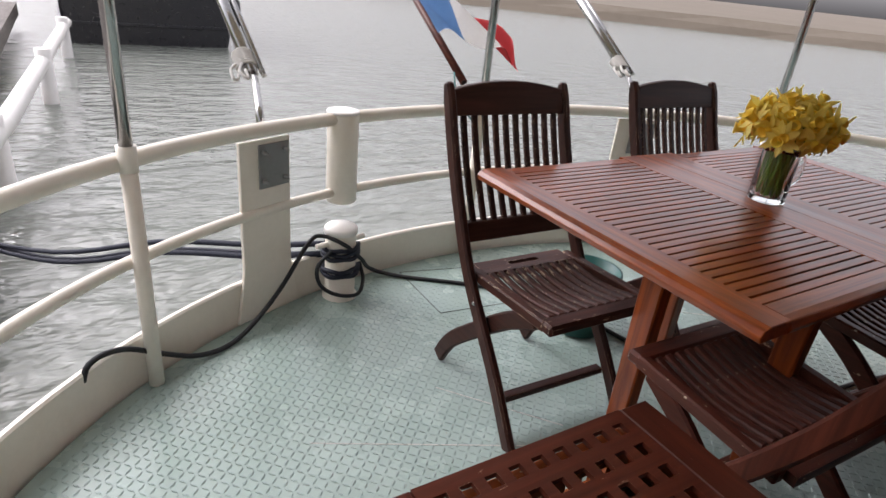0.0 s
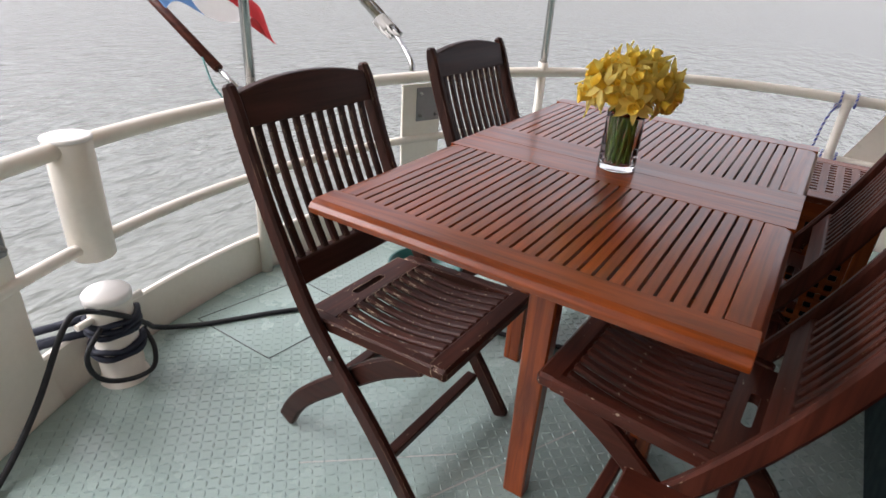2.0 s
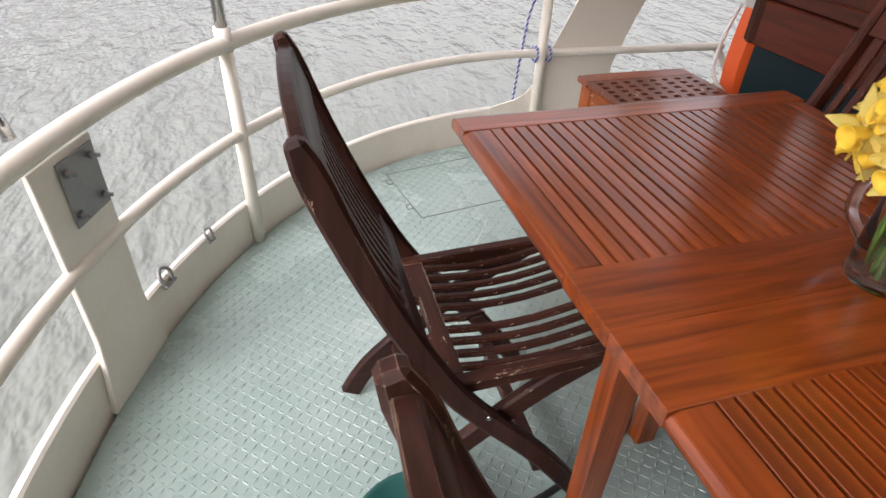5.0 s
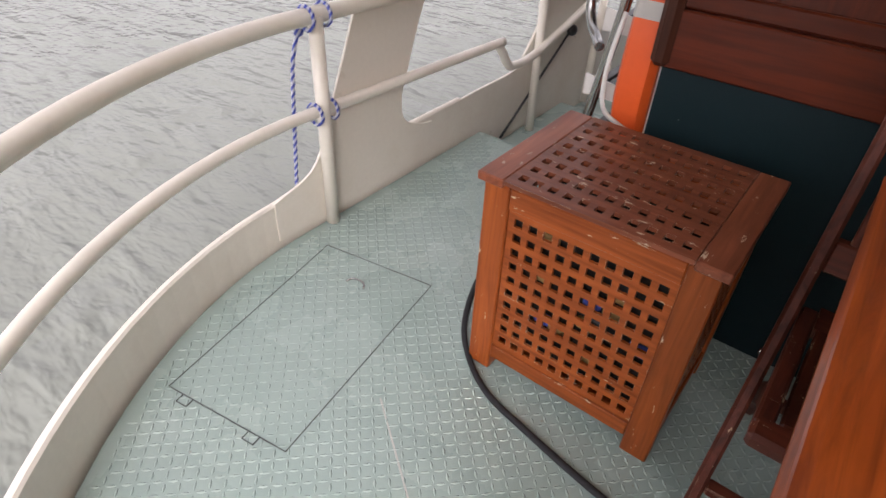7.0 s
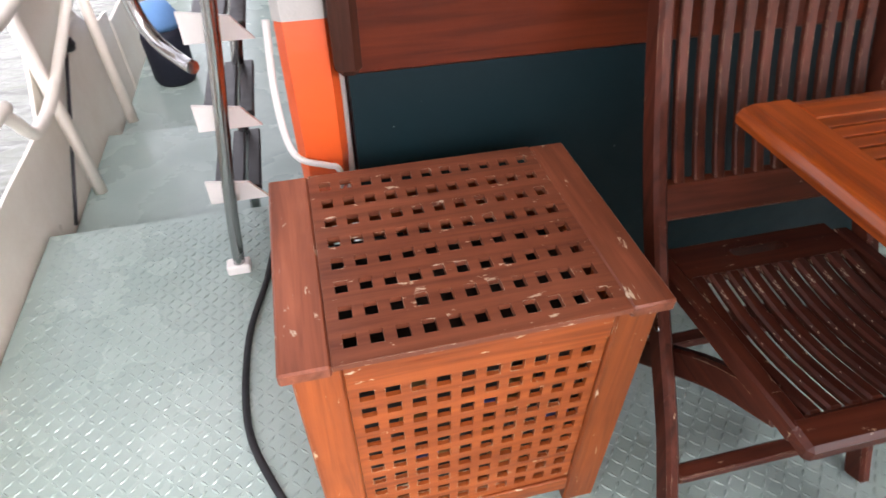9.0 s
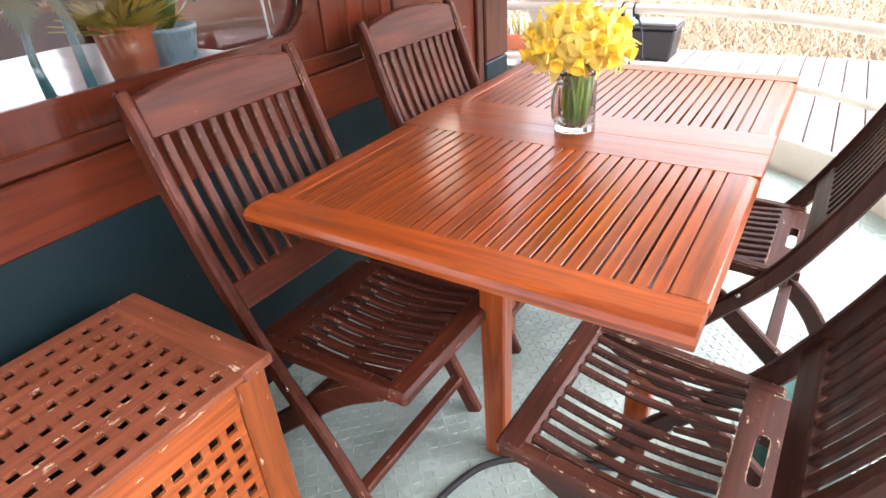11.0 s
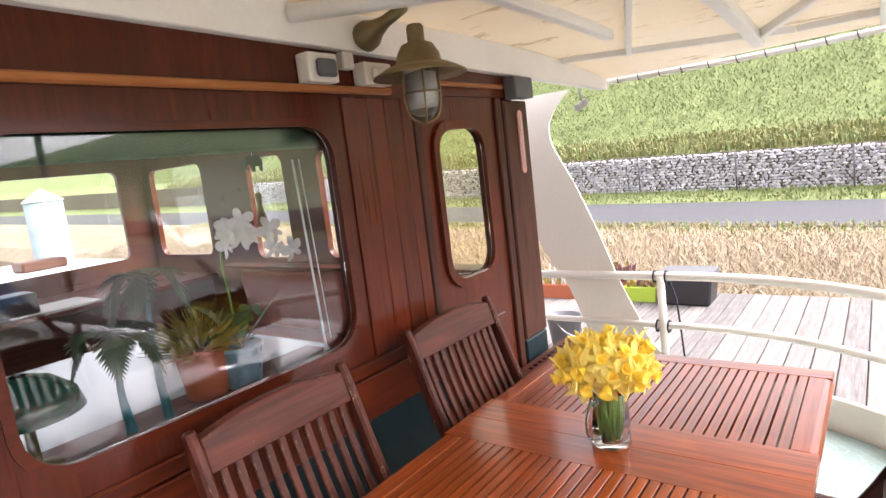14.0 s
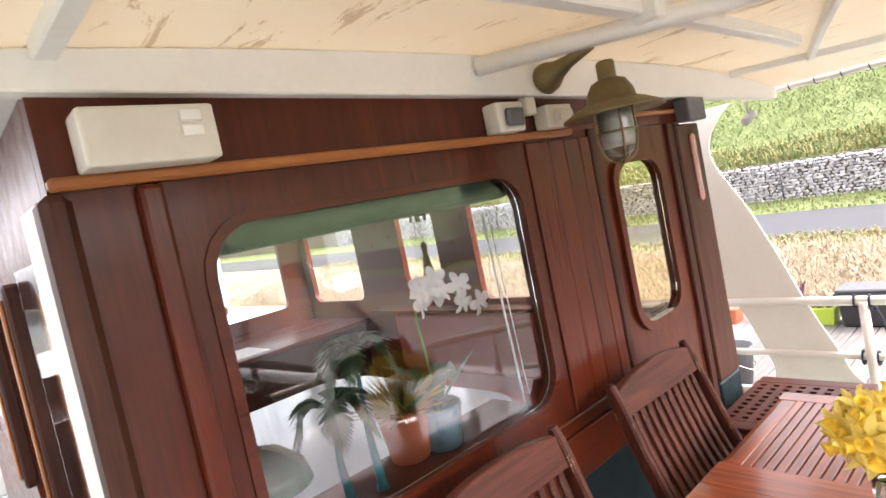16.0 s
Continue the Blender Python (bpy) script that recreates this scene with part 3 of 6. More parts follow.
# roof brackets: tall curved plates at both sides
def bracket(x0, x1, dy=0.0):
    aft = bent([(0.12, 0.155), (-0.03, 0.2), (-0.10, 0.3), (-0.14, 0.4), (-0.24, 0.62), (-0.36, 0.94), (-0.47, 1.2), (-0.58, 1.42), (-0.58, 1.55), (-0.5, 1.66), (-0.44, 1.705)], 4)
    fore = bent([(-0.82, 1.705), (-0.79, 1.5), (-0.76, 1.0), (-0.66, 0.75), (-0.56, 0.6), (-0.48, 0.4), (-0.45, 0.3), (-0.47, 0.22), (-0.56, 0.175), (-0.62, 0.165)], 4)
    return prism([(p.x + dy * min(1.0, p.y / 0.3), p.y) for p in aft] + [(p.x + dy, p.y) for p in fore] + [(-0.62 + dy, 0.02), (0.12, 0.02)], "x", x0, x1)


for x, dy in ((2.534, 0.0), (-1.342, -0.09)):
    whole("roof_bracket", bracket(x, x + 0.008, dy), CREAM, "tall curved cream steel plate holding the roof", "bracket", "roof brackets", "structure")

# side window casing on the port side
sw = thing("window_3", pose(0, 0, 0), "side window with a dark varnished casing on the deckhouse", "window", kind="structure")
part("pane", box(PX + 0.0005, PX + 0.006, -0.86, -0.57, 0.95, 1.52), GLASS, sw)
for y0, y1 in ((-0.95, -0.862), (-1.62, -1.53)):
    part("window_frame", prism(rounded(y0, y1, 0.9, 1.5, 0.035), "x", PX - 0.0005, PX + 0.034, 0.006), DARKWOOD["z"], sw)
    part("bead", box(PX + 0.0345, PX + 0.042, (y0 + y1) / 2 - 0.012, (y0 + y1) / 2 + 0.012, 0.93, 1.47, 0.003), STRIP["z"], sw, "worn pale bead")

# ---- table ----
TX, TY, TZ = 1.20, 0.767, 0.73


def table():
    t = thing("dining_table", pose(0.013, -0.028, 0), "reddish-brown oiled wooden folding table with slatted panels", "table")
    end, mid, side = 0.075, 0.222, 0.054
    z0 = TZ - 0.026

    def edge(u0, u1):
        return bent([(u0, TZ), (u1 - 0.012, TZ - 0.002), (u1, TZ - 0.013), (u1 - 0.006, z0)], 4)

    # end boards with rounded noses, side rails mitred against them
    for x0, x1, s in ((0, end, 1), (TX, TX - end, -1)):
        nose = [(x1, TZ), (x0 + s * 0.02, TZ), (x0 + s * 0.007, TZ - 0.004), (x0, TZ - 0.014), (x0 + s * 0.004, z0), (x1, z0)]
        part("end_board", prism(nose, "y", 0.004, TY - 0.004, 0.0015), TABLE["y"], t)
    for y0, y1, s in ((0, side, 1), (TY, TY - side, -1)):
        nose = [(y1, TZ - 0.0006), (y0 + s * 0.02, TZ - 0.0006), (y0 + s * 0.007, TZ - 0.004), (y0, TZ - 0.014), (y0 + s * 0.004, z0), (y1, z0)]
        for a, b in ((end, (TX - mid) / 2), ((TX + mid) / 2, TX - end)):
            part("side_board", prism(nose, "x", a + 0.0006, b - 0.0006, 0.0015), TABLE["x"], t)
    half = mid / 2
    part("middle_board", box(TX / 2 - half, TX / 2 - 0.0004, 0.002, TY - 0.002, z0, TZ - 0.0003, 0.0007), TABLE["y"], t)
    part("middle_board", box(TX / 2 + 0.0004, TX / 2 + half, 0.002, TY - 0.002, z0, TZ - 0.0003, 0.0007), TABLE["y"], t)
    n = 28
    pitch = (TY - 2 * side) / n
    w = pitch * 0.8
    slat = mesh_of("slat", box(-(TX - mid - 2 * end) / 4 - 0.004, (TX - mid - 2 * end) / 4 + 0.004, -w / 2, w / 2, -0.024, -0.001, 0.0007), TABLE["x"])
    for cx in ((end + TX / 2 - half) / 2, (TX - end + TX / 2 + half) / 2):
        for i in range(n):
            ob = part("slat", slat, None, t)
            ob.location = (cx, side + (i + 0.5) * pitch, TZ)
    for y0 in (0.08, TY - 0.105):
        part("apron", box(0.16, TX - 0.16, y0, y0 + 0.025, z0 - 0.065, z0 - 0.001, 0.003), TABLE["x"], t)
    for x0 in (0.30, TX - 0.33):
        part("crossbar", box(x0, x0 + 0.03, 0.1055, TY - 0.1055, z0 - 0.05, z0 - 0.001, 0.003), TABLE["y"], t)
    for x, y in ((0.262, 0.375), (0.72, 0.62), (0.90, 0.345), (0.5, 0.16)):
        leg = prism([(y - 0.032, z0 - 0.001), (y + 0.032, z0 - 0.001), (y + 0.026, 0), (y - 0.026, 0)], "x", x - 0.02, x + 0.02, 0.004)
        part("leg", leg, TABLE["z"], t)
    return t


table()


# ---- folding chairs ----
def chair(m, label, foot=-0.24, CHAIR=CHAIR, SEAT=SEAT, gap=-1):
    """Local: the back leans to +y, the sitter looks to -y."""
    t = thing("folding_chair", m, label, "chair", "chairs round the table")
    W = 0.215
    line = [tuple(p) for p in bent([(foot, 0.0), (foot * 0.48, 0.18), (0.048, 0.38), (0.143, 0.55), (0.217, 0.72), (0.275, 0.885)], 5)]
    for s in (-1, 1):
        prof = ribbon(line, [0.043 if i < 14 else 0.042 for i in range(len(line) - 2)] + [0.038, 0.024])
        a, b = (s * W, s * (W - 0.024))
        part("stile", prism(prof, "x", min(a, b), max(a, b), 0.006), CHAIR["z"], t)
        leg = [tuple(p) for p in bent([(-0.215, 0.40), (-0.10, 0.33), (0.03, 0.22), (0.13, 0.13), (0.178, 0.07), (0.21, 0.012)], 5)]
        a, b = (s * (W - 0.03), s * (W - 0.052))
        part("rear_leg", prism(ribbon(leg, 0.05), "x", min(a, b), max(a, b), 0.005), CHAIR["y"], t)

    def back(z):
        for (y0, z0), (y1, z1) in zip(line, line[1:]):
            if z0 <= z <= z1:
                return y0 + (y1 - y0) * (z - z0) / (z1 - z0)
        return line[-1][0]

    # top rail: arched, slightly hollow
    arch = [(-W + 0.024, 0.80)] + [(W * u, 0.862 + 0.028 * (1 - u * u)) for u in np.linspace(-0.888, 0.888, 11)] + [(W - 0.024, 0.80)]
    rail_ = prism(arch, "y", -0.011, 0.011, 0.003)
    for v in rail_.verts:
        v.co.y += back(v.co.z) - 0.002
    part("top_rail", rail_, CHAIR["x"], t)
    low = box(-W + 0.024, W - 0.024, -0.011, 0.011, 0.475, 0.525, 0.003)
    for v in low.verts:
        v.co.y += back(v.co.z)
    part("lower_rail", low, CHAIR["x"], t)
    sl = [tuple((back(z) + 0.004 * math.sin((z - 0.5) / 0.32 * math.pi), z)) for z in np.linspace(0.518, 0.812, 7)]
    slat = mesh_of("back_slat", prism(ribbon(sl, 0.012), "x", -0.0092, 0.0092, 0.0025), CHAIR["z"])
    for i in range(10):
        ob = part("back_slat", slat, None, t)
        ob.location.x = -0.162 + 0.324 * i / 9
    # seat
    wide = 0.0085 if gap >= 0 else 0.0112
    S = W - 0.026
    tilt = lambda y: 0.42 - 0.10 * (y + 0.25) * 0.55
    for s in (-1, 1):
        a, b = sorted((s * S, s * (S - 0.028)))
        prof = ribbon([(-0.255, tilt(-0.255) - 0.014), (0.09, tilt(0.09) - 0.014)], 0.03)
        part("seat_rail", prism(prof, "x", a, b, 0.004), SEAT["y"], t)
    front = prism(ribbon([(-0.285, tilt(-0.285) - 0.016), (-0.235, tilt(-0.235) - 0.013)], 0.03), "x", -S + 0.0005, S - 0.0005, 0.007)
    part("front_board", front, SEAT["x"], t)
    slot = rounded(-0.055, 0.055, 0.065, 0.085, 0.009, 3)
    rear = plate_with_holes([(-S + 0.0285, 0.035), (S - 0.0285, 0.035), (S - 0.0285, 0.11), (-S + 0.0285, 0.11)], [slot], "z", 0, 0.022)
    for v in rear.verts:
        v.co.z += tilt(v.co.y) - 0.024
    part("rear_board", rear, SEAT["x"], t, "seat board with a hand slot")
    sl = [tuple((y, tilt(y) - 0.007 - 0.016 * math.sin((y + 0.235) / 0.27 * math.pi))) for y in np.linspace(-0.238, 0.037, 7)]
    slat = mesh_of("seat_slat", prism(ribbon(sl, 0.014), "x", -wide, wide, 0.004), SEAT["y"])
    for i in range(10):
        if i == gap:
            stub = prism(ribbon([p for p in sl if p[0] > -0.07], 0.014), "x", -wide, wide, 0.003)
            for v in stub.verts:
                if v.co.y < -0.03:
                    v.co.x = wide + (v.co.x - wide) * 0.2
            ob = part("broken_slat", stub, SEAT["y"], t, "stump of a broken slat")
            ob.location.x = -(S - 0.045) + 2 * (S - 0.045) * i / 9
            continue
        ob = part("seat_slat", slat, None, t)
        ob.location.x = -(S - 0.045) + 2 * (S - 0.045) * i / 9
    part("stretcher", box(-W + 0.024, W - 0.024, -0.155, -0.125, 0.09, 0.11, 0.003), CHAIR["x"], t)
    part("stretcher", box(-W + 0.052, W - 0.052, 0.075, 0.105, 0.15, 0.17, 0.003), CHAIR["x"], t)
    for s in (-1, 1):
        part("bolt", lathe([(0, 0), (0.006, 0), (0.007, 0.002), (0.004, 0.004), (0, 0.0045)], 10, None, pose(s * W, 0.0, 0.335, 0, 90 * s, 0)), STEEL, t, "steel pivot bolt")
    return t


chair(pose(0.278, 0.737, 0, 0, 0, -1), "dark-stained wooden folding chair pulled up to the slatted table", CHAIR=DARKCHAIR)
chair(pose(1.034, 0.762, 0, 0, 0, -1.5), "dark-stained wooden folding chair with one seat slat missing", CHAIR=DARKCHAIR, gap=4)
for x, turn in ((0.36, 178), (1.03, 179.5)):
    ob = chair(pose(x, 0.018, 0, 0, 0, turn), "reddish-brown wooden folding chair with its back to the cabin", -0.185, SEAT=REDSEAT)
    ob.scale = (1, 1, 1.04)


# ---- slatted storage boxes ----
def crate(m, label, nx, ny, top_wood, w=0.50, d=0.385, h=0.55):
    t = thing("storage_box", m, label, "storage box", "lattice storage boxes")
    top = 0.02
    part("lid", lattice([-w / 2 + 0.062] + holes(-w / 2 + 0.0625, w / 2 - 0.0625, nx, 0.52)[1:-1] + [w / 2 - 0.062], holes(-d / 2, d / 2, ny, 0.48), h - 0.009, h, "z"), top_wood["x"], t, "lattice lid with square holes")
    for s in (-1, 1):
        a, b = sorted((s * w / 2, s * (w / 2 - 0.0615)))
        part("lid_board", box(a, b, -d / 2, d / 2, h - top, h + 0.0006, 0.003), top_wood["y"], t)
    leg = mesh_of("leg", box(-0.03, 0.03, -0.02, 0.02, 0, h - top - 0.001, 0.003), CRATE["z"])
    iw, idp = w / 2 - 0.012, d / 2 - 0.012
    for sx in (-1, 1):
        for sy in (-1, 1):
            ob = part("leg", leg, None, t)
            ob.location = (sx * (iw - 0.03), sy * (idp - 0.02), 0)
    for sy in (-1, 1):
        y0, y1 = sorted((sy * (idp - 0.002), sy * (idp - 0.02)))
        part("top_rail", box(-iw + 0.0605, iw - 0.0605, y0, y1, h - top - 0.05, h - top - 0.001, 0.002), CRATE["x"], t)
        part("bottom_rail", box(-iw + 0.0605, iw - 0.0605, y0, y1, 0.045, 0.085, 0.002), CRATE["x"], t)
        part("lattice_panel", lattice(holes(-iw + 0.061, iw - 0.061, 10, 0.58), holes(0.0855, h - top - 0.0505, 10, 0.55), (y0 + y1) / 2 - 0.0035, (y0 + y1) / 2 + 0.0035, "y"), CRATE["x"], t)
    for sx in (-1, 1):
        x0, x1 = sorted((sx * (iw - 0.002), sx * (iw - 0.02)))
        part("top_rail", box(x0, x1, -idp + 0.0405, idp - 0.0405, h - top - 0.05, h - top - 0.001, 0.002), CRATE["y"], t)
        part("bottom_rail", box(x0, x1, -idp + 0.0405, idp - 0.0405, 0.045, 0.085, 0.002), CRATE["y"], t)
        part("lattice_panel", lattice(holes(-idp + 0.041, idp - 0.041, 7, 0.58), holes(0.0855, h - top - 0.0505, 10, 0.55), (x0 + x1) / 2 - 0.0035, (x0 + x1) / 2 + 0.0035, "x"), CRATE["y"], t)
    part("bottom", box(-iw + 0.03, iw - 0.03, -idp + 0.03, idp - 0.03, 0.06, 0.07), CRATE["x"], t)
    BITS = [BLACKPLASTIC, OCHRE, BLUEROPE, OCHRE]
    # near-black block for the contents; its colour also puts shade behind the holes
    part("cloth_filling", box(-iw + 0.045, iw - 0.045, -idp + 0.04, idp - 0.04, 0.0705, 0.46, 0.02), SHADEFILL, t, "near-black filling inside that stands in for shade behind the holes")
    r = random.Random(nx + int(h * 10))
    for i in range(14):
        x, z = r.uniform(-0.15, 0.15), r.uniform(0.12, 0.44)
        part("cloth_scrap", box(x - 0.02, x + 0.02, idp - 0.0385, idp - 0.027, z - 0.016, z + 0.016, 0.004), BITS[i % 4], t)
    return t


OCHRE = paint("ochre_cloth", (0.28, 0.17, 0.06), 0.8)
SHADEFILL = paint("shade_filling", (0.014, 0.012, 0.011), 0.9)
crate(pose(1.58, -0.07, 0), "orange-brown wooden box with lattice sides beside the deckhouse", 11, 8, LID)
crate(pose(-0.31, -0.115, 0), "wooden lattice box beside the cabin door, its dark red lid darkened further as shade", 9, 8, SHADEDLID)

# ---- mug with daffodils ----
VX, VY = 0.612, 0.356
k = Nodes("clear_glass")
k.put("Base Color", (0.97, 0.99, 0.98)).put("Transmission Weight", 1.0).put("Roughness", 0.0).put("IOR", 1.45)
CLEAR = k.m
mug = thing("glass_mug", pose(VX, VY, TZ + 0.0005), "clear glass beer mug of water holding daffodils", "mug")
part("body", lathe([(0, 0.002), (0.036, 0.002), (0.04, 0.0), (0.043, 0.003), (0.0425, 0.012), (0.041, 0.118), (0.0415, 0.13), (0.0395, 0.132), (0.038, 0.118), (0.037, 0.018), (0.033, 0.013), (0, 0.012)], 36), CLEAR, mug)
hq = radians(-8)
hd = Vector((math.cos(hq), math.sin(hq), 0))
part("handle", tube(bent([hd * 0.0405 + Vector((0, 0, 0.108)), hd * 0.07 + Vector((0, 0, 0.112)), hd * 0.086 + Vector((0, 0, 0.09)), hd * 0.082 + Vector((0, 0, 0.05)), hd * 0.0405 + Vector((0, 0, 0.025))], 6), 0.0075, 10), CLEAR, mug)
PETAL = paint("daffodil_petal", (0.97, 0.82, 0.24), 0.6, (1.0, 0.95, 0.6), 0.1, 30.0)


thin(PETAL, (0.98, 0.82, 0.17), 0.4)
CUP = paint("daffodil_trumpet", (0.95, 0.66, 0.06), 0.6, (1.0, 0.8, 0.5), 0.3, 40.0)
STEM = paint("green_stem", (0.19, 0.36, 0.06), 0.45, (0.8, 0.9, 0.6), 0.4, 20.0)
bouquet = thing("daffodil_bunch", pose(VX, VY, TZ + 0.015), "full bunch of yellow daffodils standing in a glass mug", "flowers")
rng = random.Random(11)


def petal_mesh(seed):
    r = random.Random(seed)
    made = bmesh.new()
    for i in range(6):
        q = i * math.pi / 3 + r.uniform(-0.15, 0.15)
        L, w, lift = r.uniform(0.032, 0.047), r.uniform(0.0066, 0.0098), r.uniform(-0.014, 0.022)
        d, s = Vector((math.cos(q), math.sin(q), 0)), Vector((-math.sin(q), math.cos(q), 0))
        ring_ = []
        for u, ww, zz in ((0.0, 0.25, 0), (0.35, 0.95, 0.002), (0.65, 0.9, lift * 0.5), (1.0, 0.08, lift)):
            c = d * (0.004 + L * u) + Vector((0, 0, zz))
            ring_.append([made.verts.new(c - s * w * ww + Vector((0, 0, 0.003))), made.verts.new(c), made.verts.new(c + s * w * ww + Vector((0, 0, 0.003)))])
        for a, b in zip(ring_, ring_[1:]):
            for kk in (0, 1):
                made.faces.new((a[kk], a[kk + 1], b[kk + 1], b[kk])).smooth = True
    return mesh_of("petals", made, PETAL)


PETALS = [petal_mesh(i) for i in range(4)]
cupbm = lathe([(0, 0.0), (0.006, 0.001), (0.0085, 0.012), (0.0095, 0.02), (0.0135, 0.026), (0.0125, 0.0262), (0.0085, 0.02), (0.005, 0.006), (0, 0.005)], 12)
for v in cupbm.verts:
    if v.co.z > 0.025:
        v.co.z += 0.003 * math.sin(6 * math.atan2(v.co.y, v.co.x))
TRUMPET = mesh_of("trumpet", cupbm, CUP)
NF = 70
for i in range(NF):
    u = (i + 0.5) / NF
    el = math.asin(1 - 1.22 * u)
    az = i * 2.39996 + rng.uniform(-0.2, 0.2)
    d = Vector((math.cos(el) * math.cos(az), math.cos(el) * math.sin(az), math.sin(el)))
    rad = rng.uniform(0.55, 1.2)
    head = Vector((0, 0, 0.158)) + Vector((d.x * 0.085 * rad, d.y * 0.085 * rad, d.z * 0.058 * rad))
    face = (d + Vector((rng.uniform(-0.5, 0.5), rng.uniform(-0.5, 0.5), rng.uniform(-0.5, 0.3)))).normalized()
    fm = Matrix.Translation(head) @ face.to_track_quat("Z", "Y").to_matrix().to_4x4() @ Matrix.Rotation(rng.uniform(0, 6), 4, "Z") @ Matrix.Scale(rng.uniform(0.85, 1.15), 4)
    fl = part("flower", PETALS[i % 4], None, bouquet)
    fl.matrix_local = fm
    tr = part("trumpet", TRUMPET, None, fl)
for i in range(30):
    q, r0 = i * 2.4, 0.032 * math.sqrt((i + 0.5) / 30)
    a = Vector((r0 * math.cos(q), r0 * math.sin(q), 0.0))
    q2 = q + rng.uniform(-0.9, 0.9)
    b = Vector((0.034 * math.sqrt((i + 0.5) / 30) * math.cos(q2), 0.034 * math.sqrt((i + 0.5) / 30) * math.sin(q2), 0.125))
    c = Vector((b.x * 1.9, b.y * 1.9, 0.175))
    part("stem", tube([a, (a + b) / 2, b, c], 0.0032, 6), STEM, bouquet)

# ---- water, banks ----
def water():
    k = Nodes("grey_river_water")
    k.put("Base Color", (0.2, 0.215, 0.19)).put("Roughness", 0.14).put("IOR", 1.33).put("Specular IOR Level", 0.6)
    a = k.noise(1.7, 3, (1, 2.2, 1), 0.55, 0.3)
    b = k.noise(7, 2, (1, 1.8, 1), 0.5, 0.2)
    k.bump(k.math("ADD", a, k.math("MULTIPLY", b, 0.3)), 0.7, 0.14)
    return k.m


WATER = water()
made = bmesh.new()
bmesh.ops.create_grid(made, x_segments=2, y_segments=2, size=1)
made.transform(Matrix.Translation((495.2, 0, WATER_Z)) @ Matrix.Diagonal((500, 900, 1, 1)))
whole("water", made, WATER, "grey rippled river water under a bright overcast sky", "water", kind="structure")

k = Nodes("dry_reed_ground")
c = k.ramp(k.noise(2.5, 8, rough=0.7), (0.3, (0.2, 0.15, 0.09)), (0.7, (0.38, 0.31, 0.2)))
k.put("Base Color", c).put("Roughness", 0.9).bump(k.noise(14, 8), 0.8, 0.05)
REEDGROUND = k.m
k = Nodes("asphalt")
c = k.ramp(k.noise(40, 5), (0.3, (0.045, 0.045, 0.049)), (0.7, (0.072, 0.072, 0.076)))
k.put("Base Color", c).put("Roughness", 0.85).bump(k.noise(120, 3), 0.3, 0.004)
ASPHALT = k.m
k = Nodes("spring_grass_ground")
c = k.ramp(k.noise(0.8, 8, rough=0.7), (0.3, (0.16, 0.2, 0.065)), (0.72, (0.25, 0.29, 0.11)))
k.put("Base Color", c).put("Roughness", 0.9).bump(k.noise(9, 8), 0.9, 0.08)
GRASS = k.m


SHORE_Y = [-900, -200, -80, -60, -40, -20, -10, 0, 10, 14, 20, 40, 80, 200, 900]


def strip_box(x0, x1, z0, z1):
    """A long flat strip along the bank, cut across at the same places as the ground."""
    made = bmesh.new()
    rows = [[made.verts.new((x, y, z)) for x, z in ((x0, z0), (x1, z0), (x1, z1), (x0, z1))] for y in SHORE_Y]
    for a, b in zip(rows, rows[1:]):
        for i in range(4):
            made.faces.new((a[i], a[(i + 1) % 4], b[(i + 1) % 4], b[i]))
    made.faces.new(rows[0][::-1])
    made.faces.new(rows[-1])
    bmesh.ops.recalc_face_normals(made, faces=made.faces[:])
    return made


def ground():
    """One sheet from under the water up the bank, over the road and the slope."""
    prof = [(-4.7, -1.6, 0), (-4.75, -0.7, 0), (-5.2, -0.35, 0), (-6.4, -0.1, 0), (-8.0, 0.0, 0), (-11.4, 0.0, 0), (-12.5, 0.2, 0), (-12.6, 0.98, 1), (-14.0, 1.35, 1), (-30, 9.5, 1), (-60, 12, 1), (-900, 14, 1)]
    made = bmesh.new()
    ys = SHORE_Y
    rows = [[made.verts.new((x, y, z)) for y in ys] for x, z, _ in prof]
    for i, (a, b) in enumerate(zip(rows, rows[1:])):
        for j in range(len(ys) - 1):
            f = made.faces.new((a[j], b[j], b[j + 1], a[j + 1]))
            f.material_index = 1 if i >= 5 else 0
    bmesh.ops.recalc_face_normals(made, faces=made.faces[:])
    me = mesh_of("ground", made, REEDGROUND)
    me.materials.append(GRASS)
    return me


tagged(part("ground", ground(), None), "river bank with dry reeds rising to a green dyke", "ground", kind="structure")
whole("road", strip_box(-11.4, -8.1, -0.02, 0.006), ASPHALT, "narrow grey asphalt road along the dyke", "road", kind="structure")

# dock
dock = thing("dock", pose(0, 0, 0), "bleached grey wooden mooring dock", "dock", kind="structure")
part("beam", box(-3.95, -1.62, -9, 14, DOCK_Z - 0.25, DOCK_Z - 0.03), DOCKWOOD["y"], dock)
plank = mesh_of("plank", box(-1.17, 1.17, -0.068, 0.068, -0.028, 0, 0.004), DOCKWOOD["x"])
for i in range(62):
    ob = part("plank", plank, None, dock)
    ob.location = (-2.78, -4.6 + i * 0.143, DOCK_Z)

# ---- stern fittings ----
def tangent(q, grow=0.0, z=0.0):
    """A frame on the stern's curve: x along it, y outboard."""
    p = stern(q, grow, z)
    n = Vector((math.cos(radians(q)) / RA, math.sin(radians(q)) / RB, 0)).normalized()
    t = Vector((n.y, -n.x, 0))
    return Matrix(((t.x, n.x, 0, p.x), (t.y, n.y, 0, p.y), (0, 0, 1, p.z), (0, 0, 0, 1)))


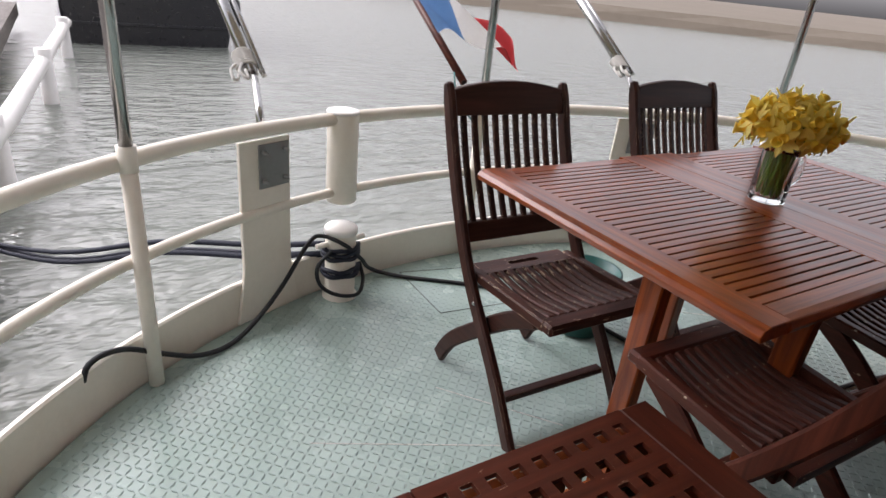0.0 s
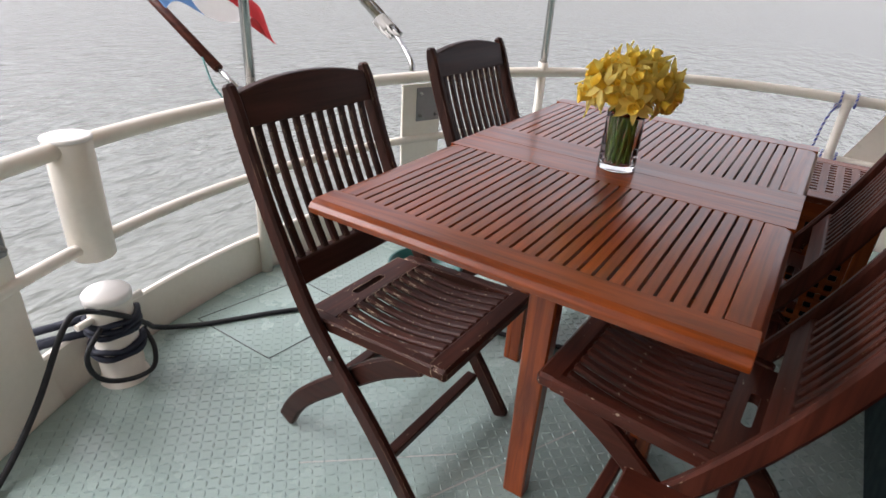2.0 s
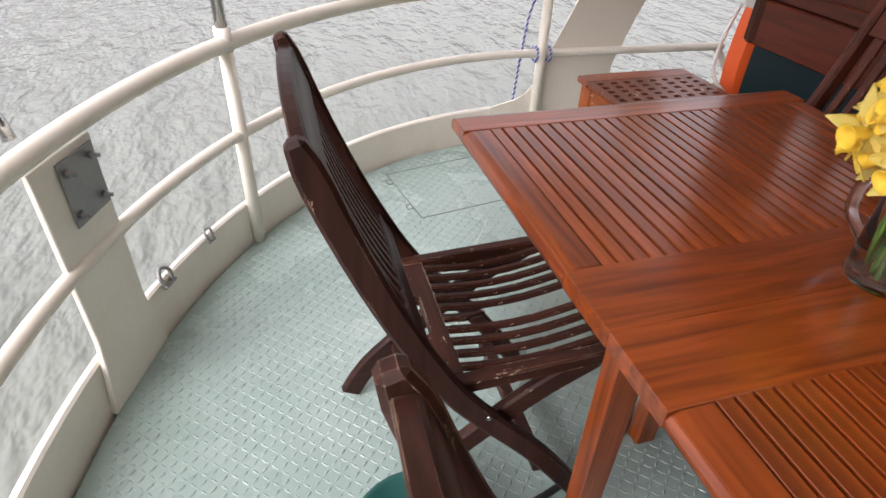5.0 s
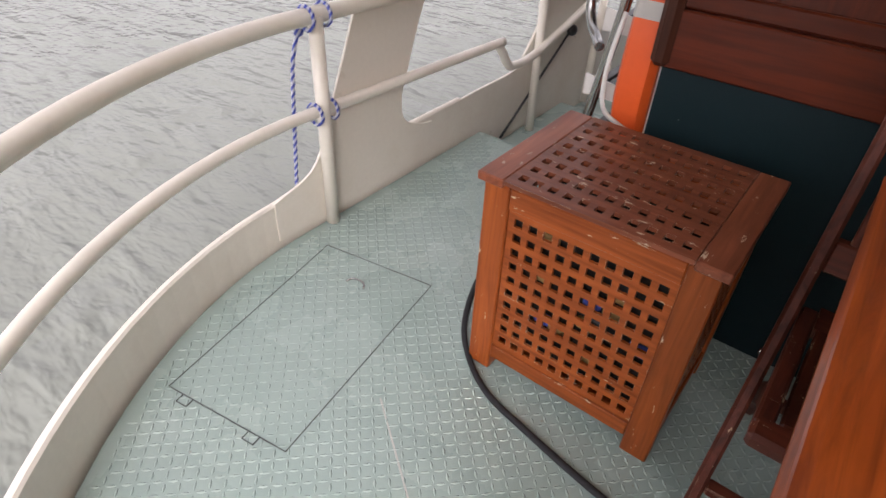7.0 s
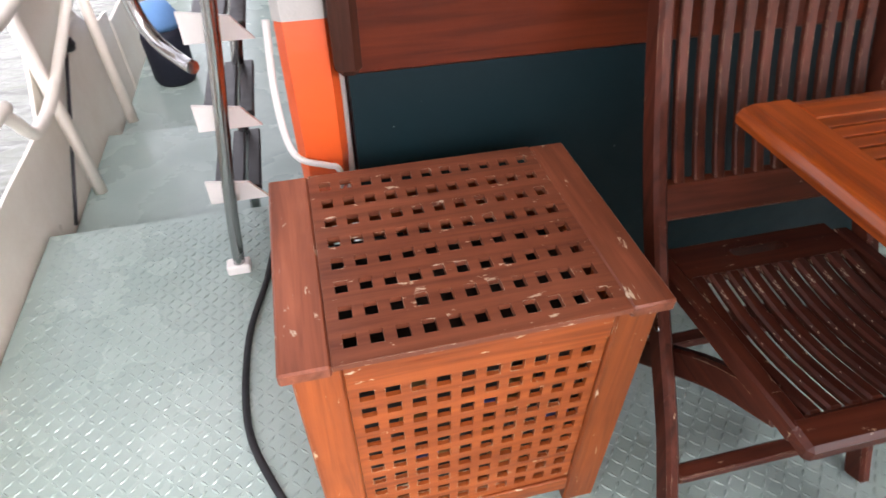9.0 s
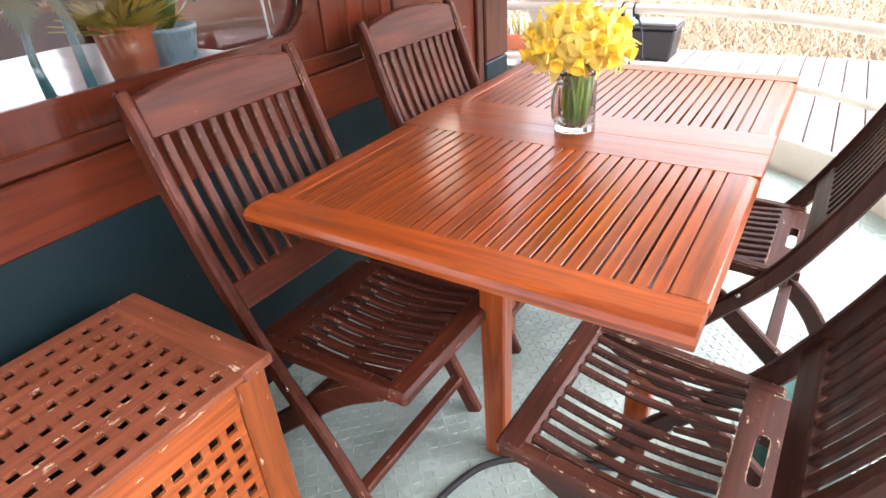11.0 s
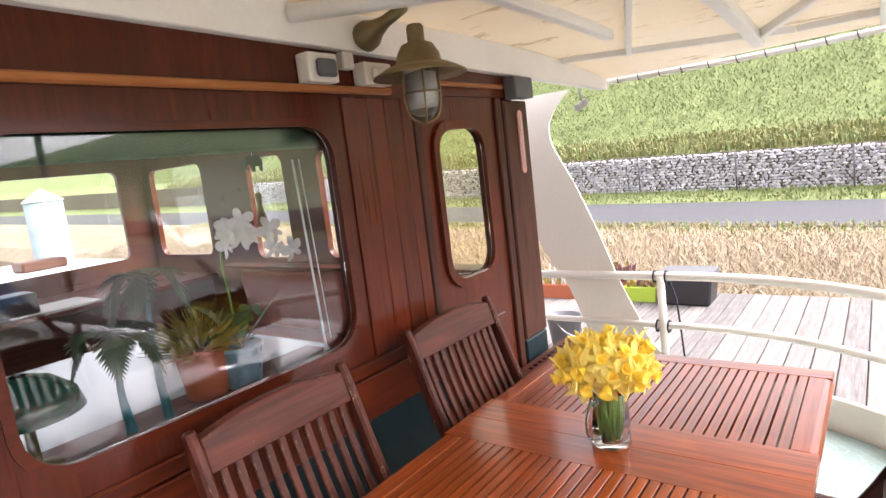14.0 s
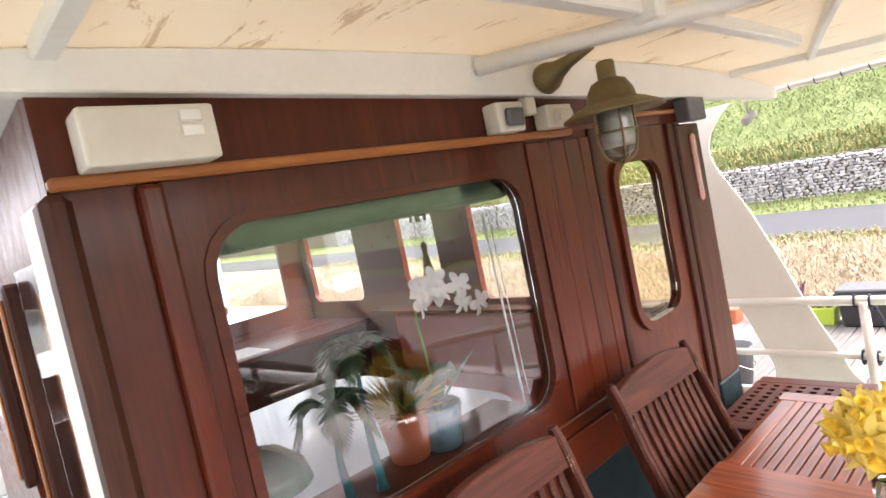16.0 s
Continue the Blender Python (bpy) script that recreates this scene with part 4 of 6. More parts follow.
def mooring_plate(q, label):
    t = thing("davit_plate", tangent(q, 0.0), label, "davit plate", "davit plates")
    shape = [(-0.13, 0.0), (0.13, 0.0), (0.105, 0.14), (0.098, 0.2), (0.098, 0.63), (-0.098, 0.63), (-0.098, 0.2), (-0.105, 0.14)]
    part("plate", prism(shape, "y", -0.006, 0.008, 0.002), CREAM, t)
    part("steel_plate", box(-0.03, 0.09, -0.011, -0.0062, 0.47, 0.615, 0.001), GALV, t, "bare galvanised bolted plate")
    for u in (-0.012, 0.072):
        for z in (0.495, 0.59):
            part("bolt", lathe([(0, 0), (0.009, 0), (0.009, 0.007), (0.005, 0.009), (0.005, 0.02), (0, 0.021)], 6, None, pose(u, -0.011, z, 90, 0, 0)), GALV, t)
    return t


mooring_plate(118.5, "cream steel davit plate with a bolted metal patch")
mooring_plate(65.0, "cream steel davit plate with a bolted metal patch")


def davit(x, y, a, dx):
    """A bent foot on the rail; above it a tube slants outboard from a."""
    t = thing("davit", pose(x, y, RAIL_Z), "polished steel tube davit lashed with grey rope", "davit", "davits")
    a = Vector(a)
    b = a + Vector((dx, 1.0, 0.6)) * 0.85
    part("foot_rod", tube(bent([(0, 0, -0.02), (a.x * 0.1, a.y * 0.1, 0.035), (a.x * 0.45, a.y * 0.45, a.z * 0.62), a, a + (b - a) * 0.1], 5), 0.013, 10), STEEL, t)
    part("tube", tube([a + (b - a) * 0.02, b], 0.021, 14), STEEL, t)
    part("tube", tube([a + Vector((0.034, 0, 0.01)), b + Vector((0.034, 0, 0.01))], 0.010, 10), STEEL, t)
    d = (b - a).normalized()
    m = Matrix.Translation(a + d * 0.05) @ d.to_track_quat("Z", "Y").to_matrix().to_4x4()
    turns = [m @ Vector((0.033 * math.cos(s * 0.6) + 0.009, 0.029 * math.sin(s * 0.6), 0.0009 * s)) for s in range(84)]
    part("lashing", tube(turns, 0.0055, 6), GREYROPE, t, "grey rope lashing")
    loop = bent([m @ Vector(p) for p in ((0.045, 0, 0.02), (0.07, 0.01, -0.02), (0.075, 0.02, -0.075), (0.055, 0.01, -0.06), (0.04, 0.0, -0.01))], 5)
    part("lashing", tube(loop, 0.0055, 6), GREYROPE, t)
    loop = bent([m @ Vector(p) for p in ((0.03, 0.02, 0.0), (0.05, 0.03, -0.05), (0.035, 0.035, -0.09), (0.03, 0.03, -0.04))], 5)
    part("lashing", tube(loop, 0.0055, 6), GREYROPE, t)


davit(-0.315, 1.49, (0.035, 0.2, 0.105), -0.045)
davit(1.468, 1.56, (0.10, 0.17, 0.12), 0.14)

roll = thing("fairlead_roller", pose(-0.012, 1.545, 0), "cream painted vertical steel roller set in the railing", "roller")
part("body", lathe([(0, 0.35), (0.052, 0.35), (0.056, 0.354), (0.056, 0.672), (0.053, 0.676), (0, 0.677)], 28), CREAM, roll)
part("cap", lathe([(0, 0.6772), (0.0575, 0.6772), (0.0585, 0.68), (0.0575, 0.686), (0.052, 0.688), (0, 0.6885)], 28), WHITE, roll)

bitt = thing("mooring_bitt", pose(-0.045, 1.455, 0), "short white mooring bitt wound with black rope", "bitt")
part("post", lathe([(0.066, 0), (0.066, 0.006), (0.057, 0.01), (0.057, 0.262)], 28), CREAM, bitt)
part("cap", lathe([(0.0572, 0.2625), (0.061, 0.264), (0.061, 0.28), (0.056, 0.287), (0, 0.289)], 28), WHITE, bitt)
part("horn", tube([(-0.1, -0.02, 0.225), (0.1, 0.02, 0.225)], 0.010, 10), CREAM, bitt)

def coil(cx, cy, r, z0, turns, rise, rad, sides=6):
    n = int(turns * 22)
    return tube([(cx + r * math.cos(i * 2 * math.pi / 22), cy + r * math.sin(i * 2 * math.pi / 22), z0 + rise * i / 22 + 0.003 * math.sin(i * 1.3)) for i in range(n)], rad, sides)


lineset = thing("mooring_line", pose(0, 0, 0), "navy mooring line made fast round the bitt and led ashore", "rope")
part("rope_coil", coil(-0.045, 1.455, 0.066, 0.165, 3, 0.017, 0.0085), NAVYROPE, lineset)
part("rope_coil", coil(-0.045, 1.455, 0.067, 0.095, 2, 0.019, 0.009), NAVYROPE, lineset)
for dz, dy in ((0.0, 0.0), (-0.035, -0.03), (-0.05, 0.03)):
    part("lead", tube(bent([(-0.09, 1.5 + dy * 0.3, 0.20 + dz), (-0.3, 1.67 + dy, 0.15 + dz), (-0.6, 2.0 + dy, 0.06 + dz), (-1.0, 2.55 + dy, -0.18 + dz), (-1.5, 3.3 + dy, -0.35)], 5), 0.0115, 7), NAVYROPE, lineset)

cable = thing("power_cable", pose(0, 0, 0), "black rubber power cable running across the deck", "cable")
C1 = [(-1.2, 1.55, -0.4), (-0.93, 1.12, 0.03), (-0.87, 1.075, 0.166), (-0.79, 1.12, 0.162), (-0.69, 1.18, 0.08), (-0.60, 1.215, 0.025), (-0.51, 1.25, 0.009), (-0.42, 1.30, 0.03), (-0.30, 1.36, 0.12), (-0.18, 1.42, 0.25), (-0.12, 1.44, 0.262), (-0.05, 1.39, 0.235), (0.03, 1.43, 0.15), (0.06, 1.47, 0.11), (0.10, 1.52, 0.06), (0.16, 1.535, 0.02), (0.254, 1.475, 0.009), (0.45, 1.345, 0.009), (0.63, 1.19, 0.009), (0.75, 0.95, 0.009), (0.83, 0.6, 0.009), (0.93, 0.36, 0.009), (1.076, 0.275, 0.009), (1.36, 0.25, 0.009), (1.58, 0.212, 0.009), (1.73, 0.172, 0.009), (1.86, 0.07, 0.009), (1.94, -0.07, 0.009), (1.98, -0.21, 0.009), (1.975, -0.43, 0.009), (1.93, -0.62, 0.009), (1.9, -0.8, 0.009)]
part("run", tube(bent(C1, 6), 0.008, 8), BLACKROPE, cable)
part("loop", tube(bent([(-0.10, 1.405, 0.215), (-0.16, 1.38, 0.17), (-0.15, 1.37, 0.10), (-0.08, 1.375, 0.045), (0.0, 1.385, 0.03), (0.035, 1.42, 0.07), (0.03, 1.45, 0.13)], 6), 0.007, 8), BLACKROPE, cable)

bkt = thing("bucket", pose(0.69, 0.92, 0.0024), "dark green plastic bucket standing between the chairs", "bucket")
GREENPLASTIC = paint("dark_green_plastic", (0.012, 0.085, 0.075), 0.4)
part("body", lathe([(0, 0), (0.085, 0), (0.09, 0.006), (0.118, 0.235), (0.122, 0.235), (0.122, 0.246), (0.112, 0.246), (0.083, 0.012), (0, 0.01)], 28), GREENPLASTIC, bkt)
part("handle", tube(bent([(0.118, 0, 0.235), (0.1, 0.07, 0.19), (0.0, 0.125, 0.165), (-0.1, 0.07, 0.19), (-0.118, 0, 0.235)], 6), 0.003, 6), STEEL, bkt)

# hatches in the deck
def hatch(corners, label, hinges=()):
    t = thing("deck_hatch", pose(0, 0, 0), label, "hatch", "deck hatches")
    pts = [Vector((x, y, 0)) for x, y in corners]
    part("cover", prism([(p.x, p.y) for p in pts], "z", 0.0002, 0.0006), DECK, t)
    for u in hinges:
        a, b = pts[0].lerp(pts[-1], u - 0.045), pts[0].lerp(pts[-1], u + 0.045)
        d = (b - a).normalized()
        n = Vector((-d.y, d.x, 0)) * 0.022
        for q0, q1 in ((a, a + n), (a + n, b + n), (b + n, b)):
            e = (q1 - q0).normalized()
            m = Vector((-e.y, e.x, 0)) * 0.001
            part("hinge_seam", prism([tuple(q[:2]) for q in (q0 + m, q1 + m, q1 - m, q0 - m)], "z", 0.0004, 0.0022), BLACKPLASTIC, t, "dark seam round a hinge")
    for a, b in zip(pts, pts[1:] + pts[:1]):
        d = (b - a).normalized()
        n = Vector((-d.y, d.x, 0)) * 0.001
        part("seam", prism([tuple((p)[:2]) for p in (a + n, b + n, b - n, a - n)], "z", 0.0004, 0.0022), BLACKPLASTIC, t, "dark seam")
    return t


h = hatch([(1.960, 0.585), (2.061, -0.04), (2.43, 0.024), (2.308, 0.645)], "flush green deck hatch with dark seams", (0.25, 0.82))
part("lifting_ring", tube(bent([(2.2, 0.10, 0.002), (2.215, 0.085, 0.008), (2.25, 0.09, 0.008), (2.262, 0.108, 0.002)], 4), 0.003, 6), STEEL, h)
hatch([(0.255, 1.535), (0.254, 1.19), (0.63, 1.15), (0.65, 1.46)], "flush green stern hatch with dark seams")
for a, b in (((-0.4, 0.75), (0.55, 0.30)), ((0.02, 0.82), (0.28, 0.52)), ((1.1, 0.9), (1.9, 0.35))):
    d = (Vector(b) - Vector(a)).normalized()
    n = Vector((-d.y, d.x)) * 0.0018
    whole("deck_seam", prism([tuple(Vector(p) + s) for p, s in ((a, n), (b, n), (b, -n), (a, -n))], "z", 0.0003, 0.0013), GREYROPE, "welded seam between deck plates", "seam", kind="structure")

# ropes on rail posts
def post_rope(p, outboard, label, mat):
    t = thing("post_rope", pose(p.x, p.y, 0), label, "rope", "ropes on rail posts")
    for z in (RAIL_Z, MID_Z):
        for s in (-0.03, 0.03):
            ring_ = [(0.031 * math.cos(i * 0.5236), s, z + 0.031 * math.sin(i * 0.5236)) for i in range(12)]
            part("turn", tube(ring_, 0.0055, 6, True), mat, t)
    part("hanging_end", tube(bent([(outboard * 0.028, 0.03, RAIL_Z - 0.02), (outboard * 0.035, 0.06, 0.55), (outboard * 0.04, 0.075, 0.4), (outboard * 0.05, 0.085, 0.22), (outboard * 0.06, 0.09, 0.1)], 5), 0.0055, 6), mat, t)
    part("knot", lathe([(0, -0.014), (0.012, -0.008), (0.014, 0.002), (0.009, 0.012), (0, 0.014)], 8, None, pose(outboard * 0.03, 0.035, RAIL_Z - 0.04)), mat, t)


k = Nodes("blue_flecked_rope")
w = k.n.new("ShaderNodeTexWave")
w.inputs["Scale"].default_value = 28
w.bands_direction = "DIAGONAL"
k.l.new(k.at, w.inputs["Vector"])
k.put("Base Color", k.ramp(w.outputs["Fac"], (0.45, (0.03, 0.05, 0.3)), (0.55, (0.45, 0.46, 0.55)))).put("Roughness", 0.8)
post_rope(POSTS[0], 1, "blue and white flecked rope tied round the rail post", k.m)
post_rope(POSTS[4], -1, "dark blue rope tied round the rail post", NAVYROPE)

# flag on its staff at the stern
staff = thing("flag_staff", pose(0.625, 1.64, RAIL_Z), "slanted ensign staff in a socket at the stern rail", "flag staff")
part("socket", box(-0.05, 0.055, -0.03, 0.07, 0.0, 0.022, 0.005), CREAM, staff)
D = Vector((0.07, 0.89, 0.445)).normalized()
part("rod", tube([D * 0.03, D * 0.2], 0.010, 10), STEEL, staff)
part("pole", tube([D * 0.17, D * 1.02], 0.017, 12), CHAIR["y"], staff, "dark varnished wooden pole")
part("collar", tube([D * 0.01, D * 0.045], 0.02, 10), BLACKPLASTIC, staff)
GREENCORD = paint("green_cord", (0.02, 0.12, 0.11), 0.7)
part("cord", tube(bent([D * 0.24 + Vector((-0.02, 0, 0)), D * 0.13 + Vector((-0.05, 0, -0.03)), Vector((-0.04, 0.02, -0.03)), Vector((0.0, 0.0, -0.06)), Vector((0.04, -0.01, -0.03)), Vector((0.03, 0.03, 0.03))], 5), 0.0035, 6), GREENCORD, staff)


def flag():
    t = thing("flag", pose(0.625, 1.64, RAIL_Z), "blue, white and red ensign lifting on a slanted staff", "flag")
    for mat, a, b in ((BLUE, 0.0, 0.333), (CLOTHWHITE, 0.333, 0.667), (RED, 0.667, 1.0)):
        made = bmesh.new()
        grid = []
        for i in range(11):
            u = a + (b - a) * i / 10
            row = []
            for j in range(13):
                v = j / 12
                # the cloth flies to port, sags towards its end and ripples in folds
                fly = Vector((0.4 * u, -0.16 * u + 0.04 * math.sin(8 * u + 3 * v), -0.12 * u * u + 0.025 * math.sin(11 * u + 4 * v)))
                p = D * (0.5 + 0.5 * v * (1 - 0.5 * u)) + fly + Vector((0, 0, 0.018))
                row.append(made.verts.new(p))
            grid.append(row)
        for r0, r1 in zip(grid, grid[1:]):
            for j in range(12):
                made.faces.new((r0[j], r0[j + 1], r1[j + 1], r1[j])).smooth = True
        bmesh.ops.solidify(made, geom=made.faces[:], thickness=0.0012)
        part("stripe", made, mat, t, {"blue_cloth": "blue stripe", "white_cloth": "white stripe", "red_cloth": "red stripe"}[mat.name])


flag()

# shackles and wire on the coaming
for q, s in ((52.0, 0.7), (58.6, 1.1)):
    m = tangent(q, 0.024, 0.15)
    t = thing("shackle", m, "weathered grey shackle hooked over the coaming", "shackle", "coaming shackles")
    part("bow", tube(bent([(-0.012 * s, -0.02, -0.02), (-0.02 * s, -0.01, 0.012), (0, 0.0, 0.024 * s), (0.02 * s, -0.008, 0.012), (0.012 * s, -0.02, -0.02)], 4), 0.0055 * s, 7), GALV, t)
    part("pin", tube([(-0.022 * s, -0.02, -0.02), (0.022 * s, -0.02, -0.02)], 0.005 * s, 7), GALV, t)

# ---- port side forward ----
def bulwark(x0, x1):
    top = bent([(-0.60, 0.17), (-0.9, 0.185), (-1.2, 0.19), (-1.28, 0.24), (-1.42, 0.42), (-1.56, 0.75), (-1.7, 1.15)], 5)
    fore = bent([(-2.0, 1.15), (-1.86, 0.75), (-1.8, 0.5), (-1.85, 0.36), (-2.05, 0.2), (-2.3, 0.16)], 5)
    return prism([tuple(p) for p in top] + [tuple(p) for p in fore] + [(-2.3, -0.6), (-0.60, -0.6)], "x", x0, x1)


whole("bulwark", bulwark(2.546, 2.556), CREAM, "cream painted steel bulwark with a tall bracket", "bulwark", kind="structure")
whole("bulwark", box(2.54, 2.552, -7.5, -2.3, -0.6, 0.12, 0.003), CREAM, "cream painted steel bulwark", "bulwark", kind="structure")
whole("bulwark", box(-1.352, -1.34, -7.5, -0.81, -0.6, 0.16, 0.003), CREAM, "cream painted steel bulwark", "bulwark", kind="structure")
stay = thing("stay_rod", pose(0, 0, 0), "thin black stay rod against the bulwark", "rod")
part("rod", tube([(2.535, -1.13, -0.1), (2.535, -1.66, 0.25)], 0.006, 8), BLACKPLASTIC, stay)
part("knob", lathe([(0, -0.03), (0.02, -0.02), (0.026, 0), (0.02, 0.02), (0, 0.03)], 12, None, pose(2.53, -1.68, 0.265)), BLACKPLASTIC, stay)

ladder = thing("folding_ladder", pose(0, 0, 0), "steel side ladder with black treads beside the deckhouse", "ladder")
for x, y in ((2.0, -0.68), (1.97, -1.0)):
    part("stile", tube(bent([(x, y, 0.0 if y > -0.8 else -0.12), (x - 0.03, y, 0.25), (x - 0.1, y + 0.03, 0.7), (x - 0.14, y + 0.05, 1.1), (x - 0.16, y + 0.06, 1.72)], 5), 0.0155, 12), STEEL, ladder)
    part("foot", box(x - 0.03, x + 0.03, y - 0.02, y + 0.02, 0.0 if y > -0.8 else -0.12, 0.03 if y > -0.8 else -0.09, 0.004), WHITE, ladder)
for z in (0.22, 0.42, 0.62, 0.82, 1.02):
    x = 2.0 - 0.12 * z
    for dx in (-0.06, -0.02, 0.02):
        part("tread_slat", box(x + dx - 0.016, x + dx + 0.016, -1.0, -0.72, z, z + 0.018, 0.003), BLACKPLASTIC, ladder)
    part("bracket", prism([(x - 0.09, z - 0.015), (x + 0.05, z - 0.015), (x + 0.05, z + 0.05), (x - 0.05, z + 0.035)], "y", -0.716, -0.708), WHITE, ladder, "white plastic step bracket")
hoop = bent([(2.08, -0.80, 1.3), (2.075, -0.80, 0.9), (2.07, -0.80, 0.68), (2.045, -0.78, 0.60), (2.0, -0.74, 0.565), (1.97, -0.70, 0.56)], 6)
part("hoop", tube(hoop, 0.015, 12), STEEL, ladder)


def lifebuoy():
    t = thing("horseshoe_lifebuoy", pose(1.735, -0.60, 0.66), "orange horseshoe lifebuoy with a grey band on the deckhouse side", "lifebuoy")

    def arm(s0, s1, mat, name, label="", grow=0.0):
        path = bent([(0, 0.15, 0.14), (0, 0.17, 0.02), (0, 0.165, -0.14), (0, 0.08, -0.26), (0, -0.08, -0.26), (0, -0.165, -0.14), (0, -0.17, 0.02), (0, -0.15, 0.14)], 6)
        pts = path[s0:s1]
        made = bmesh.new()
        rows = []
        for i, p in enumerate(pts):
            a, b = pts[max(0, i - 1)], pts[min(len(pts) - 1, i + 1)]
            d = (b - a).normalized()
            out = Vector((0, d.z, -d.y))
            side = Vector((1, 0, 0))
            hw, hd = 0.045 + grow, 0.062 + grow
            sec = ((-0.7, -1), (0.7, -1), (1, -0.6), (1, 0.6), (0.7, 1), (-0.7, 1), (-1, 0.6), (-1, -0.6))
            rows.append([made.verts.new(p + side * u * hw + out * v * hd) for u, v in sec])
        for a, b in zip(rows, rows[1:]):
            for i in range(8):
                made.faces.new((a[i], a[(i + 1) % 8], b[(i + 1) % 8], b[i]))
        made.faces.new(rows[0][::-1])
        made.faces.new(rows[-1])
        bmesh.ops.recalc_face_normals(made, faces=made.faces[:])
        part(name, made, mat, t, label)

    arm(0, 43, ORANGE, "body")
    arm(1, 4, GREYROPE, "band", "grey-white reflective band", 0.0015)
    arm(39, 42, GREYROPE, "band", "grey-white reflective band", 0.0015)
    part("grab_line", tube(bent([(0.055, 0.22, 0.1), (0.062, 0.245, -0.02), (0.05, 0.25, -0.12), (0.0, 0.235, -0.16), (-0.02, 0.232, -0.17), (-0.025, 0.23, -0.2), (-0.01, 0.225, -0.24)], 5), 0.006, 7), CLOTHWHITE, t, "white grab line")


lifebuoy()

bag = thing("plastic_barrel", pose(2.36, -2.35, -0.20), "dark blue plastic barrel with a light blue lid", "barrel")
part("body", lathe([(0, 0), (0.085, 0), (0.095, 0.02), (0.1, 0.22), (0.09, 0.26), (0, 0.26)], 20), NAVYROPE, bag)
part("lid", lathe([(0, 0.261), (0.092, 0.261), (0.098, 0.29), (0.06, 0.36), (0, 0.37)], 20), BLUE, bag, "light blue lid")

# ---- on the deckhouse ----
lamp = thing("bulkhead_lamp", pose(0.022, 0.006, -0.02), "tarnished brass ship's lamp with a caged glass under the eave", "lamp")
L = Vector((0.50, -0.13, 0))
d = (L - Vector((0.475, -0.335, -0.047))).normalized()
m = Matrix.Translation((0.475, -0.335, 1.775)) @ d.to_track_quat("Z", "Y").to_matrix().to_4x4()
part("arm", lathe([(0, 0), (0.038, 0), (0.042, 0.006), (0.04, 0.03), (0.026, 0.06), (0.017, 0.1), (0.0145, 0.18), (0, 0.185)], 20, None, m), BRASS, lamp)
part("elbow", lathe([(0.020, 1.665), (0.0225, 1.70), (0.0225, 1.757), (0.019, 1.763), (0, 1.764)], 20, None, Matrix.Translation(L)), BRASS, lamp)
UP = Vector((0, 0, 0.03))
part("shade", lathe([(0.02, 1.692), (0.042, 1.682), (0.056, 1.658), (0.06, 1.637), (0.09, 1.625), (0.122, 1.608), (0.124, 1.603), (0.09, 1.613), (0.05, 1.624), (0.0, 1.626)], 36, None, Matrix.Translation(L + UP)), BRASS, lamp)
part("glass", lathe([(0.041, 1.622), (0.043, 1.56), (0.042, 1.54), (0.034, 1.508), (0.018, 1.492), (0, 1.488), (0, 1.491), (0.017, 1.495), (0.032, 1.51), (0.039, 1.54), (0.0395, 1.56), (0.038, 1.622)], 24, None, Matrix.Translation(L + UP)), CLEAR, lamp)
part("bulb", lathe([(0, 1.53), (0.02, 1.533), (0.022, 1.55), (0.022, 1.61), (0, 1.615)], 16, None, Matrix.Translation(L + UP)), WHITE, lamp, "unlit white bulb")
for i in range(4):
    q = radians(45 + 90 * i)
    e = Vector((math.cos(q), math.sin(q), 0))
    part("cage_bar", tube(bent([L + UP + e * 0.047 + Vector((0, 0, 1.622)), L + UP + e * 0.0475 + Vector((0, 0, 1.55)), L + UP + e * 0.037 + Vector((0, 0, 1.502)), L + UP + e * 0.014 + Vector((0, 0, 1.485)), L + UP + Vector((0, 0, 1.482))], 4), 0.003, 6), BRASS, lamp)
part("cage_ring", tube([L + UP + Vector((0.0475 * math.cos(i * 0.3927), 0.0475 * math.sin(i * 0.3927), 1.56)) for i in range(16)], 0.003, 6, True), BRASS, lamp)


def wall_box(name, x0, x1, z0, z1, depth, mat, label, category, cover=None):
    t = thing(name, pose((x0 + x1) / 2, WALL_Y + 0.0005, z0), label, category)
    w = (x1 - x0) / 2
    part("housing", box(-w, w, 0, depth, 0, z1 - z0, 0.006, seg=2), mat, t)
    if cover:
        part("cover", box(-w * 0.62, w * 0.62, depth + 0.0005, depth + 0.02, 0.012, (z1 - z0) * 0.75, 0.006), cover, t)
    return t


wall_box("socket_box", 0.63, 0.732, 1.6245, 1.70, 0.05, BEIGEPLASTIC, "weathered grey and white outdoor socket box", "socket", GREYPLASTIC)
wall_box("junction_box", 0.545, 0.588, 1.668, 1.716, 0.03, BEIGEPLASTIC, "small cream junction box under the eave", "junction box")
wall_box("socket_box", 0.415, 0.53, 1.6245, 1.688, 0.05, BEIGEPLASTIC, "yellowed white outdoor socket box", "socket", BEIGEPLASTIC)
wall_box("junction_box", -0.455, -0.31, 1.605, 1.688, 0.055, GREYPLASTIC, "dark grey rounded junction box on the corner post", "junction box")
em = wall_box("emergency_light", 1.44, 1.636, 1.6245, 1.712, 0.07, BEIGEPLASTIC, "off-white plastic emergency light box under the eave", "light box")
for z in (0.045, 0.068):
    part("switch", box(-0.075, -0.04, 0.0705, 0.074, z - 0.009, z + 0.009, 0.002), WHITE, em)
therm = thing("thermometer", pose(-0.385, WALL_Y + 0.0145, 1.305), "narrow reddish-white weathered thermometer on the corner post", "thermometer")
